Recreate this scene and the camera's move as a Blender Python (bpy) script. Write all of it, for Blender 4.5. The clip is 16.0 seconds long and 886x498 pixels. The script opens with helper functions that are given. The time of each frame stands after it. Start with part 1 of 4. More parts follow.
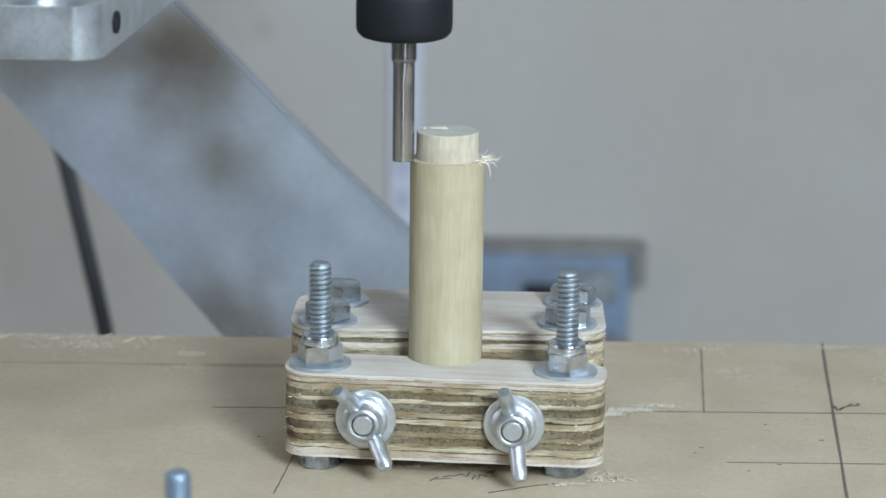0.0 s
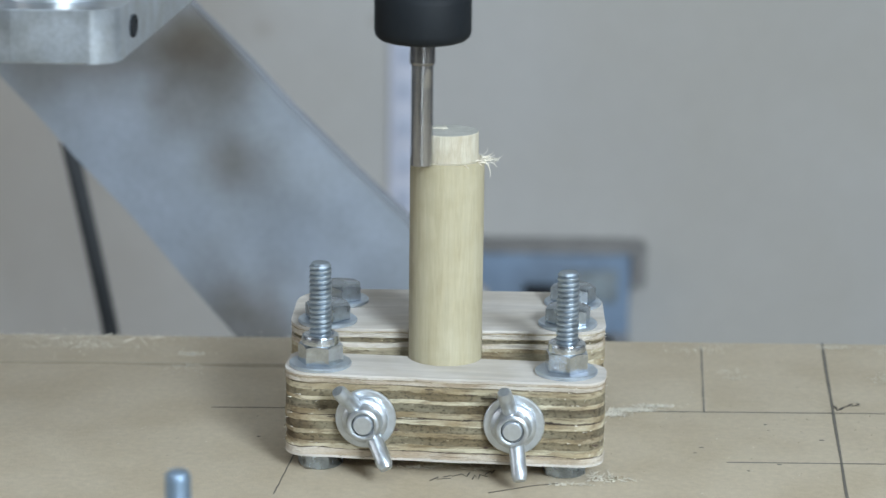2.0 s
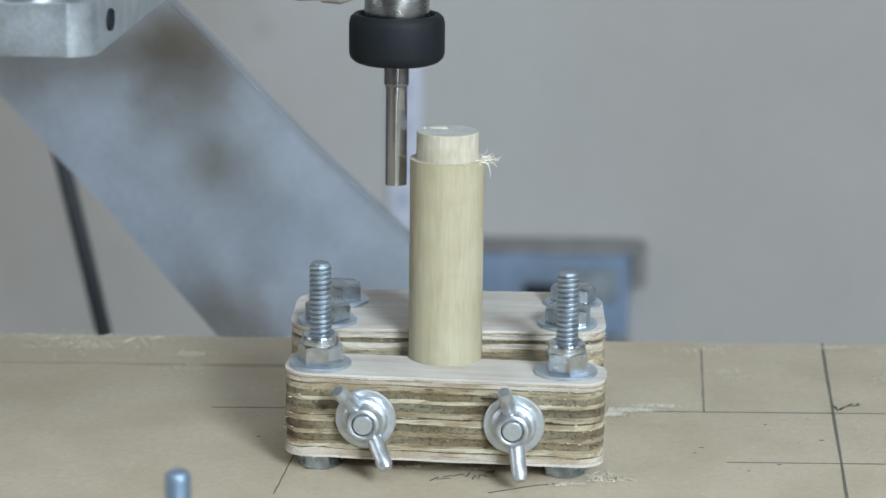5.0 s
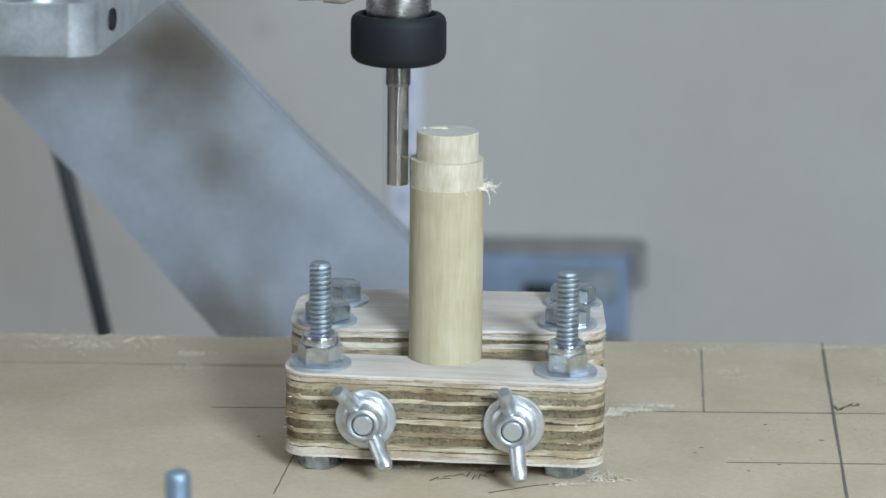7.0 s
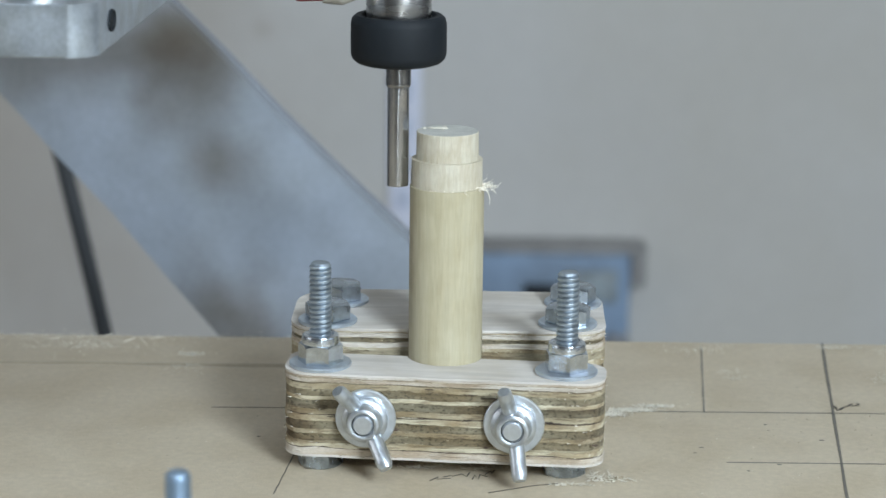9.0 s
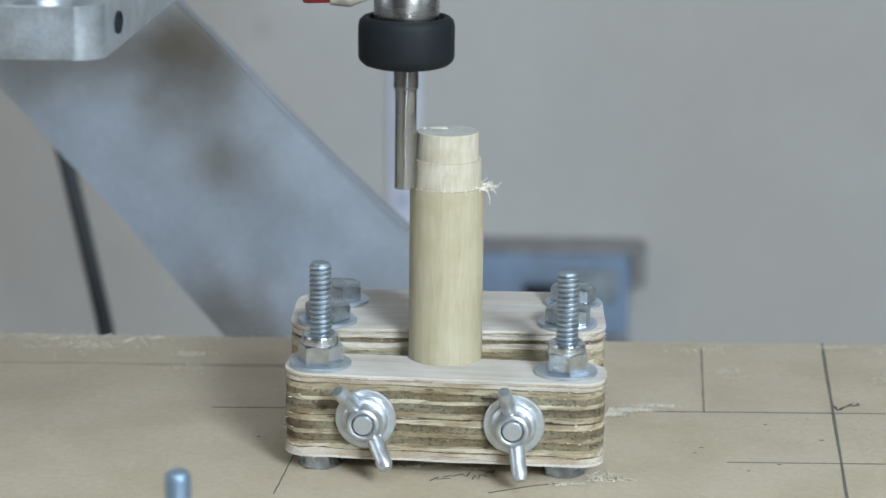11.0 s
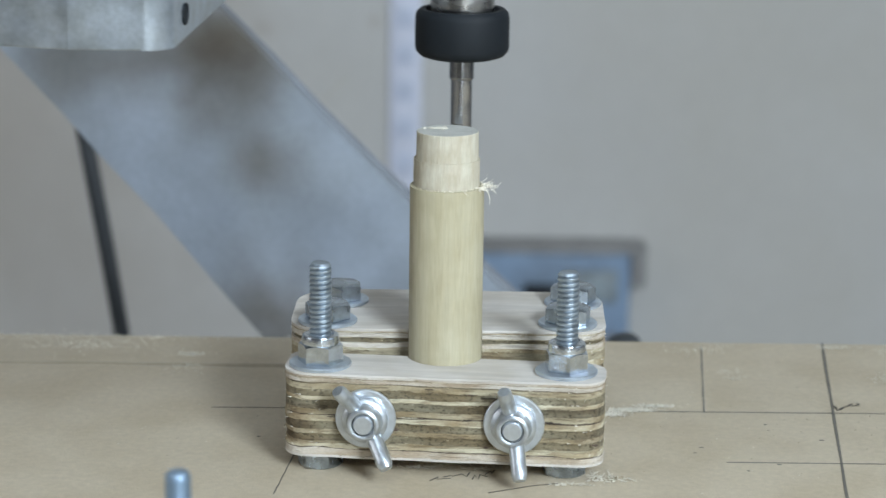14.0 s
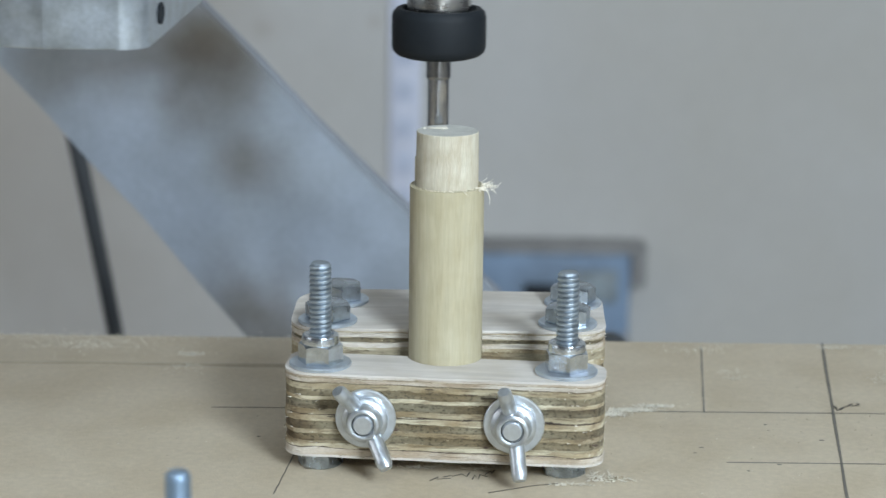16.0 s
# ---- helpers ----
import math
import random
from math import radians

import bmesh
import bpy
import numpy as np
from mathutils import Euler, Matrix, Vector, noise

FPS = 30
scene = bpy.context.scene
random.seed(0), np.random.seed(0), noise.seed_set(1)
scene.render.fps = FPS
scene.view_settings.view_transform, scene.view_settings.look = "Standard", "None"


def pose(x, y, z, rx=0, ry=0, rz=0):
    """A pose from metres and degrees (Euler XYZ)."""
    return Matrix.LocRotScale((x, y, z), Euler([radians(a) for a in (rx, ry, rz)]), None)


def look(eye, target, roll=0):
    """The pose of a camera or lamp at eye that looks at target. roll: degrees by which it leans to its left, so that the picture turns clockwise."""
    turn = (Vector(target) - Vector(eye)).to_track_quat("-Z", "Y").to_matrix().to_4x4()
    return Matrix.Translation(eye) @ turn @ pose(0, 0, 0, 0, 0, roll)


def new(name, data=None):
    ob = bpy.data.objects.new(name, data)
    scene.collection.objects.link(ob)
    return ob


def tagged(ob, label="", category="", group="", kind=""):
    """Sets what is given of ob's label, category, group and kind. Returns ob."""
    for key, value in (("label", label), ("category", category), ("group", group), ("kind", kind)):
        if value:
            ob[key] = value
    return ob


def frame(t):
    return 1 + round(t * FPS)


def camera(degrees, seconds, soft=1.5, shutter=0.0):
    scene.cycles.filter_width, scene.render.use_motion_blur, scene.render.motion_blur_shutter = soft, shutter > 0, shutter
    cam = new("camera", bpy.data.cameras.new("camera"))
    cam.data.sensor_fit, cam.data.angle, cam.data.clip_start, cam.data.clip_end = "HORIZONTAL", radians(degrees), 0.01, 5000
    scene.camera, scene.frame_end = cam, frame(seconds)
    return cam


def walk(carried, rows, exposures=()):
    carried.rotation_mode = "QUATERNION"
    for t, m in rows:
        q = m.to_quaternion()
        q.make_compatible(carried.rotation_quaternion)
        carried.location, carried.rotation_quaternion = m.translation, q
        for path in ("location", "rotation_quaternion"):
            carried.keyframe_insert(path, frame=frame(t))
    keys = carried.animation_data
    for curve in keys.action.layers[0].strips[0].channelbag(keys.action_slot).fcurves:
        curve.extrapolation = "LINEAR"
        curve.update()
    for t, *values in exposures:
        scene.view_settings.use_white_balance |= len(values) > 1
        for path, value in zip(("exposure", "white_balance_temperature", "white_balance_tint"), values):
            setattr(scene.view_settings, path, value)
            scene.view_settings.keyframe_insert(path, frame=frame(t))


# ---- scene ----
import itertools

cam = camera(20.66, 16.0, soft=1.5, shutter=0.5)
EYE, TARGET = (-0.001, -0.7073, 0.2387), (-0.001, 0.0, 0.0623)
walk(cam, [(0.0, look(EYE, TARGET, 0.7)), (16.0, look(EYE, TARGET, 0.7))])
cam.data.dof.use_dof = True
cam.data.dof.focus_distance = 0.734
cam.data.dof.aperture_fstop = 15.5

# ---- world and light ----
scene.view_settings.exposure = 0.0
world = bpy.data.worlds.new("world")
scene.world = world
world.use_nodes = True
wn = world.node_tree.nodes
sky = wn.new("ShaderNodeTexSky")
sky.sky_type, sky.sun_disc = "NISHITA", False
sky.sun_elevation, sky.sun_rotation = radians(40), radians(120)
world.node_tree.links.new(sky.outputs[0], wn["Background"].inputs[0])
wn["Background"].inputs[1].default_value = 0.1


def area_lamp(name, eye, target, sx, sy, power, color):
    data = bpy.data.lights.new(name, "AREA")
    data.shape, data.size, data.size_y, data.energy, data.color = "RECTANGLE", sx, sy, power, color
    ob = new(name, data)
    ob.matrix_world = look(eye, target)
    return ob


# unseen side fill lamps, added; the west one warms the bed's left
area_lamp("fill_lamp_east", (1.96, -0.55, 0.75), (0, -0.45, 0.2), 1.3, 0.9, 2.5, (0.83, 0.93, 1.0))
area_lamp("fill_lamp_west", (-1.96, -0.5, 0.75), (0, -0.4, 0.2), 1.1, 0.9, 6, (1.0, 0.94, 0.90))
area_lamp("window_light_south", (0.97, -1.97, 1.20), (0.0, 0.0, 0.05), 0.62, 0.62, 73.5, (0.835, 0.955, 1.05))
# unseen overhead lamp, added as soft fill for the bed
area_lamp("overhead_fill_lamp", (0.0, -1.2, 1.72), (0.0, -0.3, 0), 1.2, 0.6, 9, (0.80, 0.92, 1.0))

# unseen low lamp, added to put bright streaks on cutter and bolts
area_lamp("metal_streak_lamp", (0.36, -1.97, -0.20), (0.0, 0.0, 0.1), 0.15, 0.6, 1.5, (0.84, 0.94, 1.0))

# ---- materials ----


def material(name, base, rough=0.5, metal=0.0, vary=0.25, scale=40.0, stretch=(1, 1, 1), bump=0.15, fine=400.0,
             second=None, stain=0.0, stain_scale=8.0, stain_detail=4.0, coat=0.0, rand=0.0, spread=(0.35, 0.65)):
    m = bpy.data.materials.new(name)
    m.use_nodes = True
    nt = m.node_tree
    b = nt.nodes["Principled BSDF"]
    b.inputs["Metallic"].default_value = metal
    b.inputs["Coat Weight"].default_value = coat
    tc = nt.nodes.new("ShaderNodeTexCoord")
    mp = nt.nodes.new("ShaderNodeMapping")
    mp.inputs["Scale"].default_value = stretch
    nt.links.new(tc.outputs["Object"], mp.inputs["Vector"])

    def noise_node(s, detail=5.0):
        n = nt.nodes.new("ShaderNodeTexNoise")
        n.inputs["Scale"].default_value, n.inputs["Detail"].default_value = s, detail
        nt.links.new(mp.outputs[0], n.inputs["Vector"])
        return n

    n1, n2 = noise_node(scale), noise_node(fine, 3.0)
    ramp = nt.nodes.new("ShaderNodeValToRGB")
    dark = second or tuple(c * (1 - vary) for c in base)
    ramp.color_ramp.elements[0].position, ramp.color_ramp.elements[1].position = spread
    ramp.color_ramp.elements[0].color, ramp.color_ramp.elements[1].color = (*dark, 1), (*base, 1)
    nt.links.new(n1.outputs["Fac"], ramp.inputs["Fac"])
    mix = nt.nodes.new("ShaderNodeMix")
    mix.data_type, mix.blend_type = "RGBA", "MULTIPLY"
    mix.inputs["Factor"].default_value = 1.0
    r2 = nt.nodes.new("ShaderNodeValToRGB")
    lo = 1 - vary * 0.6
    r2.color_ramp.elements[0].position, r2.color_ramp.elements[1].position = 0.3, 0.7
    r2.color_ramp.elements[0].color, r2.color_ramp.elements[1].color = (lo, lo, lo, 1), (1, 1, 1, 1)
    nt.links.new(n2.outputs["Fac"], r2.inputs["Fac"])
    nt.links.new(ramp.outputs[0], mix.inputs["A"])
    nt.links.new(r2.outputs[0], mix.inputs["B"])
    out = mix.outputs["Result"]
    if stain:
        n3 = nt.nodes.new("ShaderNodeTexNoise")
        n3.inputs["Scale"].default_value, n3.inputs["Detail"].default_value = stain_scale, stain_detail
        nt.links.new(tc.outputs["Object"], n3.inputs["Vector"])
        r3 = nt.nodes.new("ShaderNodeValToRGB")
        s = 1 - stain
        r3.color_ramp.elements[0].position, r3.color_ramp.elements[1].position = 0.38, 0.58
        r3.color_ramp.elements[0].color, r3.color_ramp.elements[1].color = (s, s * 0.98, s * 0.94, 1), (1, 1, 1, 1)
        nt.links.new(n3.outputs["Fac"], r3.inputs["Fac"])
        m3 = nt.nodes.new("ShaderNodeMix")
        m3.data_type, m3.blend_type = "RGBA", "MULTIPLY"
        m3.inputs["Factor"].default_value = 1.0
        nt.links.new(out, m3.inputs["A"])
        nt.links.new(r3.outputs[0], m3.inputs["B"])
        out = m3.outputs["Result"]
    if rand:
        oi = nt.nodes.new("ShaderNodeObjectInfo")
        mr = nt.nodes.new("ShaderNodeMapRange")
        mr.inputs["To Min"].default_value, mr.inputs["To Max"].default_value = 1 - rand, 1 + rand * 0.4
        nt.links.new(oi.outputs["Random"], mr.inputs["Value"])
        hs = nt.nodes.new("ShaderNodeHueSaturation")
        nt.links.new(mr.outputs[0], hs.inputs["Value"])
        nt.links.new(out, hs.inputs["Color"])
        out = hs.outputs[0]
    nt.links.new(out, b.inputs["Base Color"])
    rr = nt.nodes.new("ShaderNodeMapRange")
    rr.inputs["To Min"].default_value, rr.inputs["To Max"].default_value = max(0.05, rough - 0.1), min(1, rough + 0.1)
    nt.links.new(n1.outputs["Fac"], rr.inputs["Value"])
    nt.links.new(rr.outputs[0], b.inputs["Roughness"])
    if bump:
        bp = nt.nodes.new("ShaderNodeBump")
        bp.inputs["Strength"].default_value, bp.inputs["Distance"].default_value = bump, 0.0003
        nt.links.new(n2.outputs["Fac"], bp.inputs["Height"])
        nt.links.new(bp.outputs[0], b.inputs["Normal"])
    return m


WALL = material("painted_wall", (0.547, 0.540, 0.524), 0.8, vary=0.06, scale=3, fine=60, bump=0.1, stain=0.06, stain_scale=2.5)
# for unseen walls, kept dark to cut fill and deepen metal reflections
WALL_DARK = material("unseen_dark_wall", (0.28, 0.28, 0.29), 0.85, vary=0.2, scale=4, fine=60, stain=0.2, stain_scale=3)
FLOOR = material("concrete_floor", (0.28, 0.27, 0.26), 0.7, vary=0.3, scale=6, fine=120)
MDF = material("mdf", (0.603, 0.522, 0.394), 0.75, vary=0.13, scale=420, fine=1300, bump=0.6, stain=0.10, stain_scale=30, stain_detail=7.0, spread=(0.3, 0.7))
GROOVE = material("scored_board", (0.40, 0.34, 0.25), 0.8, vary=0.15, scale=200)
PENCIL = material("pencil", (0.19, 0.175, 0.15), 0.6, vary=0.4, scale=300)
FAINT = material("faint_pencil", (0.29, 0.265, 0.225), 0.6, vary=0.4, scale=300)
INK = material("dark_stroke", (0.07, 0.06, 0.05), 0.6, vary=0.3, scale=300)
DOWEL = material("dowel_wood", (0.485, 0.446, 0.318), 0.55, vary=0.2, scale=340, stretch=(1, 1, 0.09), fine=1300, bump=0.35,
                 second=(0.45, 0.405, 0.275), stain=0.08, stain_scale=95, stain_detail=6.0)
FRESH = material("fresh_cut_wood", (0.61, 0.578, 0.475), 0.85, vary=0.18, scale=700, stretch=(1, 1, 0.16), fine=2400, bump=0.8, second=(0.53, 0.475, 0.37), stain=0.12, stain_scale=160)
END = material("end_grain", (0.50, 0.50, 0.465), 0.85, vary=0.15, scale=300, fine=1500, bump=0.5)
FIBRE = material("wood_fibre", (0.86, 0.81, 0.70), 0.8, vary=0.1, scale=300, bump=0)
SHAVING = material("wood_shaving", (0.74, 0.70, 0.60), 0.8, vary=0.15, scale=200, bump=0)
FACE = material("birch_face", (0.64, 0.605, 0.562), 0.65, vary=0.17, scale=260, stretch=(0.10, 1, 1), fine=1200, bump=0.35, stain=0.08, stain_scale=70, stain_detail=6.0)


def veneer(name, base, deep, pore, amount, pore_scale, stretch, rand=0.15):
    """A sawn plywood edge: long streaks, open pores and stains, varied from layer to layer."""
    m = bpy.data.materials.new(name)
    m.use_nodes = True
    nt = m.node_tree
    b = nt.nodes["Principled BSDF"]
    tc, oi = nt.nodes.new("ShaderNodeTexCoord"), nt.nodes.new("ShaderNodeObjectInfo")

    def layer(scale, stretch, detail, low, high):
        mp, n, r = nt.nodes.new("ShaderNodeMapping"), nt.nodes.new("ShaderNodeTexNoise"), nt.nodes.new("ShaderNodeMapRange")
        mp.inputs["Scale"].default_value = stretch
        n.noise_dimensions = "4D"
        n.inputs["Scale"].default_value, n.inputs["Detail"].default_value = scale, detail
        r.inputs["From Min"].default_value, r.inputs["From Max"].default_value = low, high
        nt.links.new(tc.outputs["Object"], mp.inputs["Vector"])
        nt.links.new(mp.outputs[0], n.inputs["Vector"])
        w = nt.nodes.new("ShaderNodeMath")
        w.operation = "MULTIPLY"
        w.inputs[1].default_value = 37.0
        nt.links.new(oi.outputs["Random"], w.inputs[0])
        nt.links.new(w.outputs[0], n.inputs["W"])
        nt.links.new(n.outputs["Fac"], r.inputs["Value"])
        return r.outputs[0]

    def blend(kind, fac, one, two):
        mx = nt.nodes.new("ShaderNodeMix")
        mx.data_type, mx.blend_type = "RGBA", kind
        for socket, value in (("Factor", fac), ("A", one), ("B", two)):
            if isinstance(value, (tuple, float)):
                mx.inputs[socket].default_value = (*value, 1) if isinstance(value, tuple) else value
            else:
                nt.links.new(value, mx.inputs[socket])
        return mx.outputs["Result"]

    streak = layer(560, (0.12, 1, 1.5), 6, 0.36, 0.62)
    patch = layer(75, (0.7, 1, 1.6), 6, 0.44, 0.60)
    pores = layer(pore_scale, stretch, 3, 0.53, 0.64)
    fine = layer(2600, (0.6, 1, 1), 2, 0.3, 0.7)
    c = blend("MIX", streak, base, deep)
    c = blend("MIX", patch, c, blend("MULTIPLY", 1.0, c, (0.68, 0.60, 0.50)))
    dim = nt.nodes.new("ShaderNodeMath")
    dim.operation = "MULTIPLY"
    dim.inputs[1].default_value = amount
    nt.links.new(pores, dim.inputs[0])
    c = blend("MIX", dim.outputs[0], c, pore)
    c = blend("MULTIPLY", fine, blend("MULTIPLY", 1.0, c, (0.80, 0.80, 0.80)), (1.30, 1.30, 1.30))
    mr, hs = nt.nodes.new("ShaderNodeMapRange"), nt.nodes.new("ShaderNodeHueSaturation")
    mr.inputs["To Min"].default_value, mr.inputs["To Max"].default_value = 1 - rand, 1 + rand * 0.5
    nt.links.new(oi.outputs["Random"], mr.inputs["Value"])
    nt.links.new(mr.outputs[0], hs.inputs["Value"])
    nt.links.new(c, hs.inputs["Color"])
    nt.links.new(hs.outputs[0], b.inputs["Base Color"])
    b.inputs["Roughness"].default_value = 0.88
    bp = nt.nodes.new("ShaderNodeBump")
    bp.inputs["Strength"].default_value, bp.inputs["Distance"].default_value = 0.7, 0.0003
    bp.invert = True
    nt.links.new(pores, bp.inputs["Height"])
    nt.links.new(bp.outputs[0], b.inputs["Normal"])
    return m


WHITE = veneer("white_veneer", (0.66, 0.62, 0.555), (0.56, 0.50, 0.42), (0.36, 0.29, 0.20), 0.40, 900, (0.10, 1, 1.6), 0.06)
PALE = veneer("pale_veneer", (0.62, 0.575, 0.435), (0.49, 0.43, 0.30), (0.27, 0.21, 0.135), 0.55, 1100, (0.14, 1, 1.4), 0.16)
TAN = veneer("tan_veneer", (0.46, 0.41, 0.29), (0.35, 0.30, 0.20), (0.17, 0.13, 0.085), 0.6, 1100, (0.2, 1, 1.3), 0.16)
DARK = veneer("dark_veneer", (0.29, 0.26, 0.182), (0.195, 0.169, 0.11), (0.068, 0.056, 0.035), 0.7, 1900, (0.5, 1, 0.8), 0.2)
BLACK_GLOSS = 0.32
GLUE = material("glue_line", (0.10, 0.07, 0.05), 0.7, vary=0.5, scale=200)
ZINC = material("zinc_plated_steel", (0.74, 0.80, 0.86), 0.22, 1.0, vary=0.2, scale=420, fine=800, bump=0.3)
THREAD = material("zinc_thread", (0.52, 0.60, 0.68), 0.5, 1.0, vary=0.25, scale=250, fine=900, bump=0.08)
ZINC_DULL = material("dull_zinc", (0.54, 0.62, 0.70), 0.27, 0.95, vary=0.3, scale=200, fine=420, bump=0.35)
CAST = material("cast_zinc", (0.66, 0.715, 0.77), 0.36, 0.88, vary=0.2, scale=300, fine=620, bump=0.4)
BLUE_WASHER = material("blue_zinc_washer", (0.64, 0.73, 0.83), 0.34, 0.85, vary=0.2, scale=240, fine=700, bump=0.3)
WASHER = material("bright_zinc_washer", (0.68, 0.73, 0.78), 0.36, 0.82, vary=0.16, scale=200, fine=700, bump=0.2)
STEEL = material("ground_steel", (0.50, 0.495, 0.48), 0.27, 1.0, vary=0.12, scale=80, stretch=(1, 1, 6), fine=600, bump=0.05)
CARBIDE = material("cutter_steel", (0.52, 0.53, 0.55), 0.2, 1.0, vary=0.2, scale=200, fine=900, bump=0.05)
COLLAR = material("dark_cutter_steel", (0.33, 0.335, 0.35), 0.24, 1.0, vary=0.2, scale=200, fine=900, bump=0.03)
BLACK = material("black_oxide", (0.007, 0.0105, 0.0145), 0.66, 0.0, vary=0.2, scale=80, fine=500, bump=0.05)
BLACK.node_tree.nodes["Principled BSDF"].inputs["Specular IOR Level"].default_value = BLACK_GLOSS
ALU = material("cast_aluminium", (0.53, 0.59, 0.655), 0.36, 0.75, vary=0.24, scale=110, fine=700, bump=0.22, stain=0.12, stain_scale=90)
# the plate's stain noise imitates soft blurred reflections
PLATE = material("brushed_aluminium_plate", (0.465, 0.527, 0.617), 0.42, 0.5, vary=0.15, scale=24, fine=300, bump=0.05, stain=0.15,
                 stain_scale=14, stain_detail=2.0)
RUBBER = material("black_rubber", (0.045, 0.05, 0.055), 0.5, vary=0.2, scale=60)
RED = material("red_plastic", (0.24, 0.012, 0.02), 0.5, vary=0.15, scale=80)
HOSE = material("cream_hose", (0.47, 0.445, 0.39), 0.6, vary=0.3, scale=120, stain=0.4, stain_scale=140)
BLUE = material("blue_grey_paint", (0.20, 0.288, 0.415), 0.5, vary=0.25, scale=14, fine=90, stain=0.3, stain_scale=14)
GREY_GREEN = material("grey_green_paint", (0.30, 0.355, 0.39), 0.5, vary=0.3, scale=30, stain=0.25, stain_scale=40)
TRIM_DARK = material("dark_trim", (0.355, 0.35, 0.345), 0.6, vary=0.35, scale=30)
STRIP = material("white_plastic", (0.69, 0.715, 0.83), 0.5, vary=0.1, scale=20)
STRIP_MARK = material("blue_print", (0.58, 0.63, 0.765), 0.5, vary=0.15, scale=30)
ZINC_BLUE = material("blue_zinc", (0.39, 0.52, 0.67), 0.5, 0.9, vary=0.2, scale=120)
FRAME = material("grey_machine_paint", (0.22, 0.23, 0.25), 0.5, vary=0.2, scale=20)



def shade_and_dirt_spots(m, spots, tint, ripple=28.0):
    """Soft tinted spots, painted reflections, shade and dirt: (x, z, radius x, radius z, strength) in its object's
    space.
    """
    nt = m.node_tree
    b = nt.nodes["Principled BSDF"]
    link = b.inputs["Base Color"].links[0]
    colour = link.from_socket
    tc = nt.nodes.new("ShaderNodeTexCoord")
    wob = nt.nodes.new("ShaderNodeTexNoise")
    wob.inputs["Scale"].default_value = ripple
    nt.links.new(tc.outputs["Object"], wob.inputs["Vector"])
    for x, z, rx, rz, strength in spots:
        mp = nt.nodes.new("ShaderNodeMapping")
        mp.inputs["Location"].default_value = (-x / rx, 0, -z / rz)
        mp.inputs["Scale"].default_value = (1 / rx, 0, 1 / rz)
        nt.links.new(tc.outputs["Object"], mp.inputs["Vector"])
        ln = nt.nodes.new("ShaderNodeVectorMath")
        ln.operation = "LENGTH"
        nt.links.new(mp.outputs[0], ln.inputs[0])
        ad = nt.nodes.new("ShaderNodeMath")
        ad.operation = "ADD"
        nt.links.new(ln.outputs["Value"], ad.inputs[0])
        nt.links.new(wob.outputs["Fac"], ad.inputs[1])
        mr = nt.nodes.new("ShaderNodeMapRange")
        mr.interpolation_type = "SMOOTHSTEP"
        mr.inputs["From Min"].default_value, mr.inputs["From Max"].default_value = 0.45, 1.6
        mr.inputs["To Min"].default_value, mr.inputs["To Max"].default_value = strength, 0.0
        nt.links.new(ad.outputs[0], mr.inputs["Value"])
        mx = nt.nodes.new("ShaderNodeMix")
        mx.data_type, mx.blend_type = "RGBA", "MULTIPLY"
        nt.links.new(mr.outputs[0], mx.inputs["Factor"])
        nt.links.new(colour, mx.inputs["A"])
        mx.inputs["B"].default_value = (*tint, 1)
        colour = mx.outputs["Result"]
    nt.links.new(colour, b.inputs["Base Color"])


# brown reflections and lower shade on the plate, put into its colour
shade_and_dirt_spots(PLATE, [(-0.108, 0.076, 0.052, 0.030, 1.0), (-0.098, 0.050, 0.030, 0.026, 0.75), (-0.148, 0.064, 0.045, 0.028, 0.8), (-0.080, 0.023, 0.026, 0.020, 0.6),
                (-0.118, 0.066, 0.024, 0.018, 0.3), (-0.100, 0.072, 0.028, 0.026, 0.9), (-0.084, 0.023, 0.013, 0.014, 0.5),
                (-0.080, -0.044, 0.047, 0.040, 1.0), (-0.072, -0.054, 0.042, 0.036, 0.6)], (0.56, 0.49, 0.41))
# broad shade at the wall's left put into its colour, and two spots
shade_and_dirt_spots(WALL, [(-0.42, -0.20, 0.42, 0.46, 0.9), (-0.066, -0.098, 0.012, 0.012, 0.7), (-0.168, -0.106, 0.016, 0.014, 0.5)], (0.77, 0.715, 0.66), 9.0)
# knots and dirt in the plywood edges
for wood, dirt in ((DARK, (0.42, 0.32, 0.23)), (TAN, (0.50, 0.40, 0.29)), (PALE, (0.58, 0.48, 0.36))):
    shade_and_dirt_spots(wood, [(-0.045, 0.0105, 0.010, 0.0045, 1.0), (-0.040, 0.0145, 0.008, 0.004, 0.6), (-0.042, 0.0050, 0.012, 0.003, 0.7), (0.044, 0.0175, 0.014, 0.0035, 0.8),
                   (0.047, 0.0085, 0.008, 0.004, 0.5)], dirt, 260.0)

# ---- mesh helpers ----


def smooth(bm, angle=40):
    for f in bm.faces:
        f.smooth = True
    for e in bm.edges:
        if len(e.link_faces) == 2 and e.calc_face_angle(0) > radians(angle):
            e.smooth = False


def part(name, bm, mat, parent=None, label="", angle=40):
    bmesh.ops.recalc_face_normals(bm, faces=bm.faces)
    smooth(bm, angle)
    me = bpy.data.meshes.new(name)
    bm.to_mesh(me)
    bm.free()
    for mm in (mat if isinstance(mat, (list, tuple)) else [mat]):
        me.materials.append(mm)
    ob = new(name, me)
    if parent is not None:
        ob.parent = parent
    if label:
        ob["label"] = label
    return ob


def empty(name, m, label, category, group="", kind=""):
    ob = new(name)
    ob.empty_display_size = 0.01
    ob.matrix_basis = m
    return tagged(ob, label, category, group, kind)


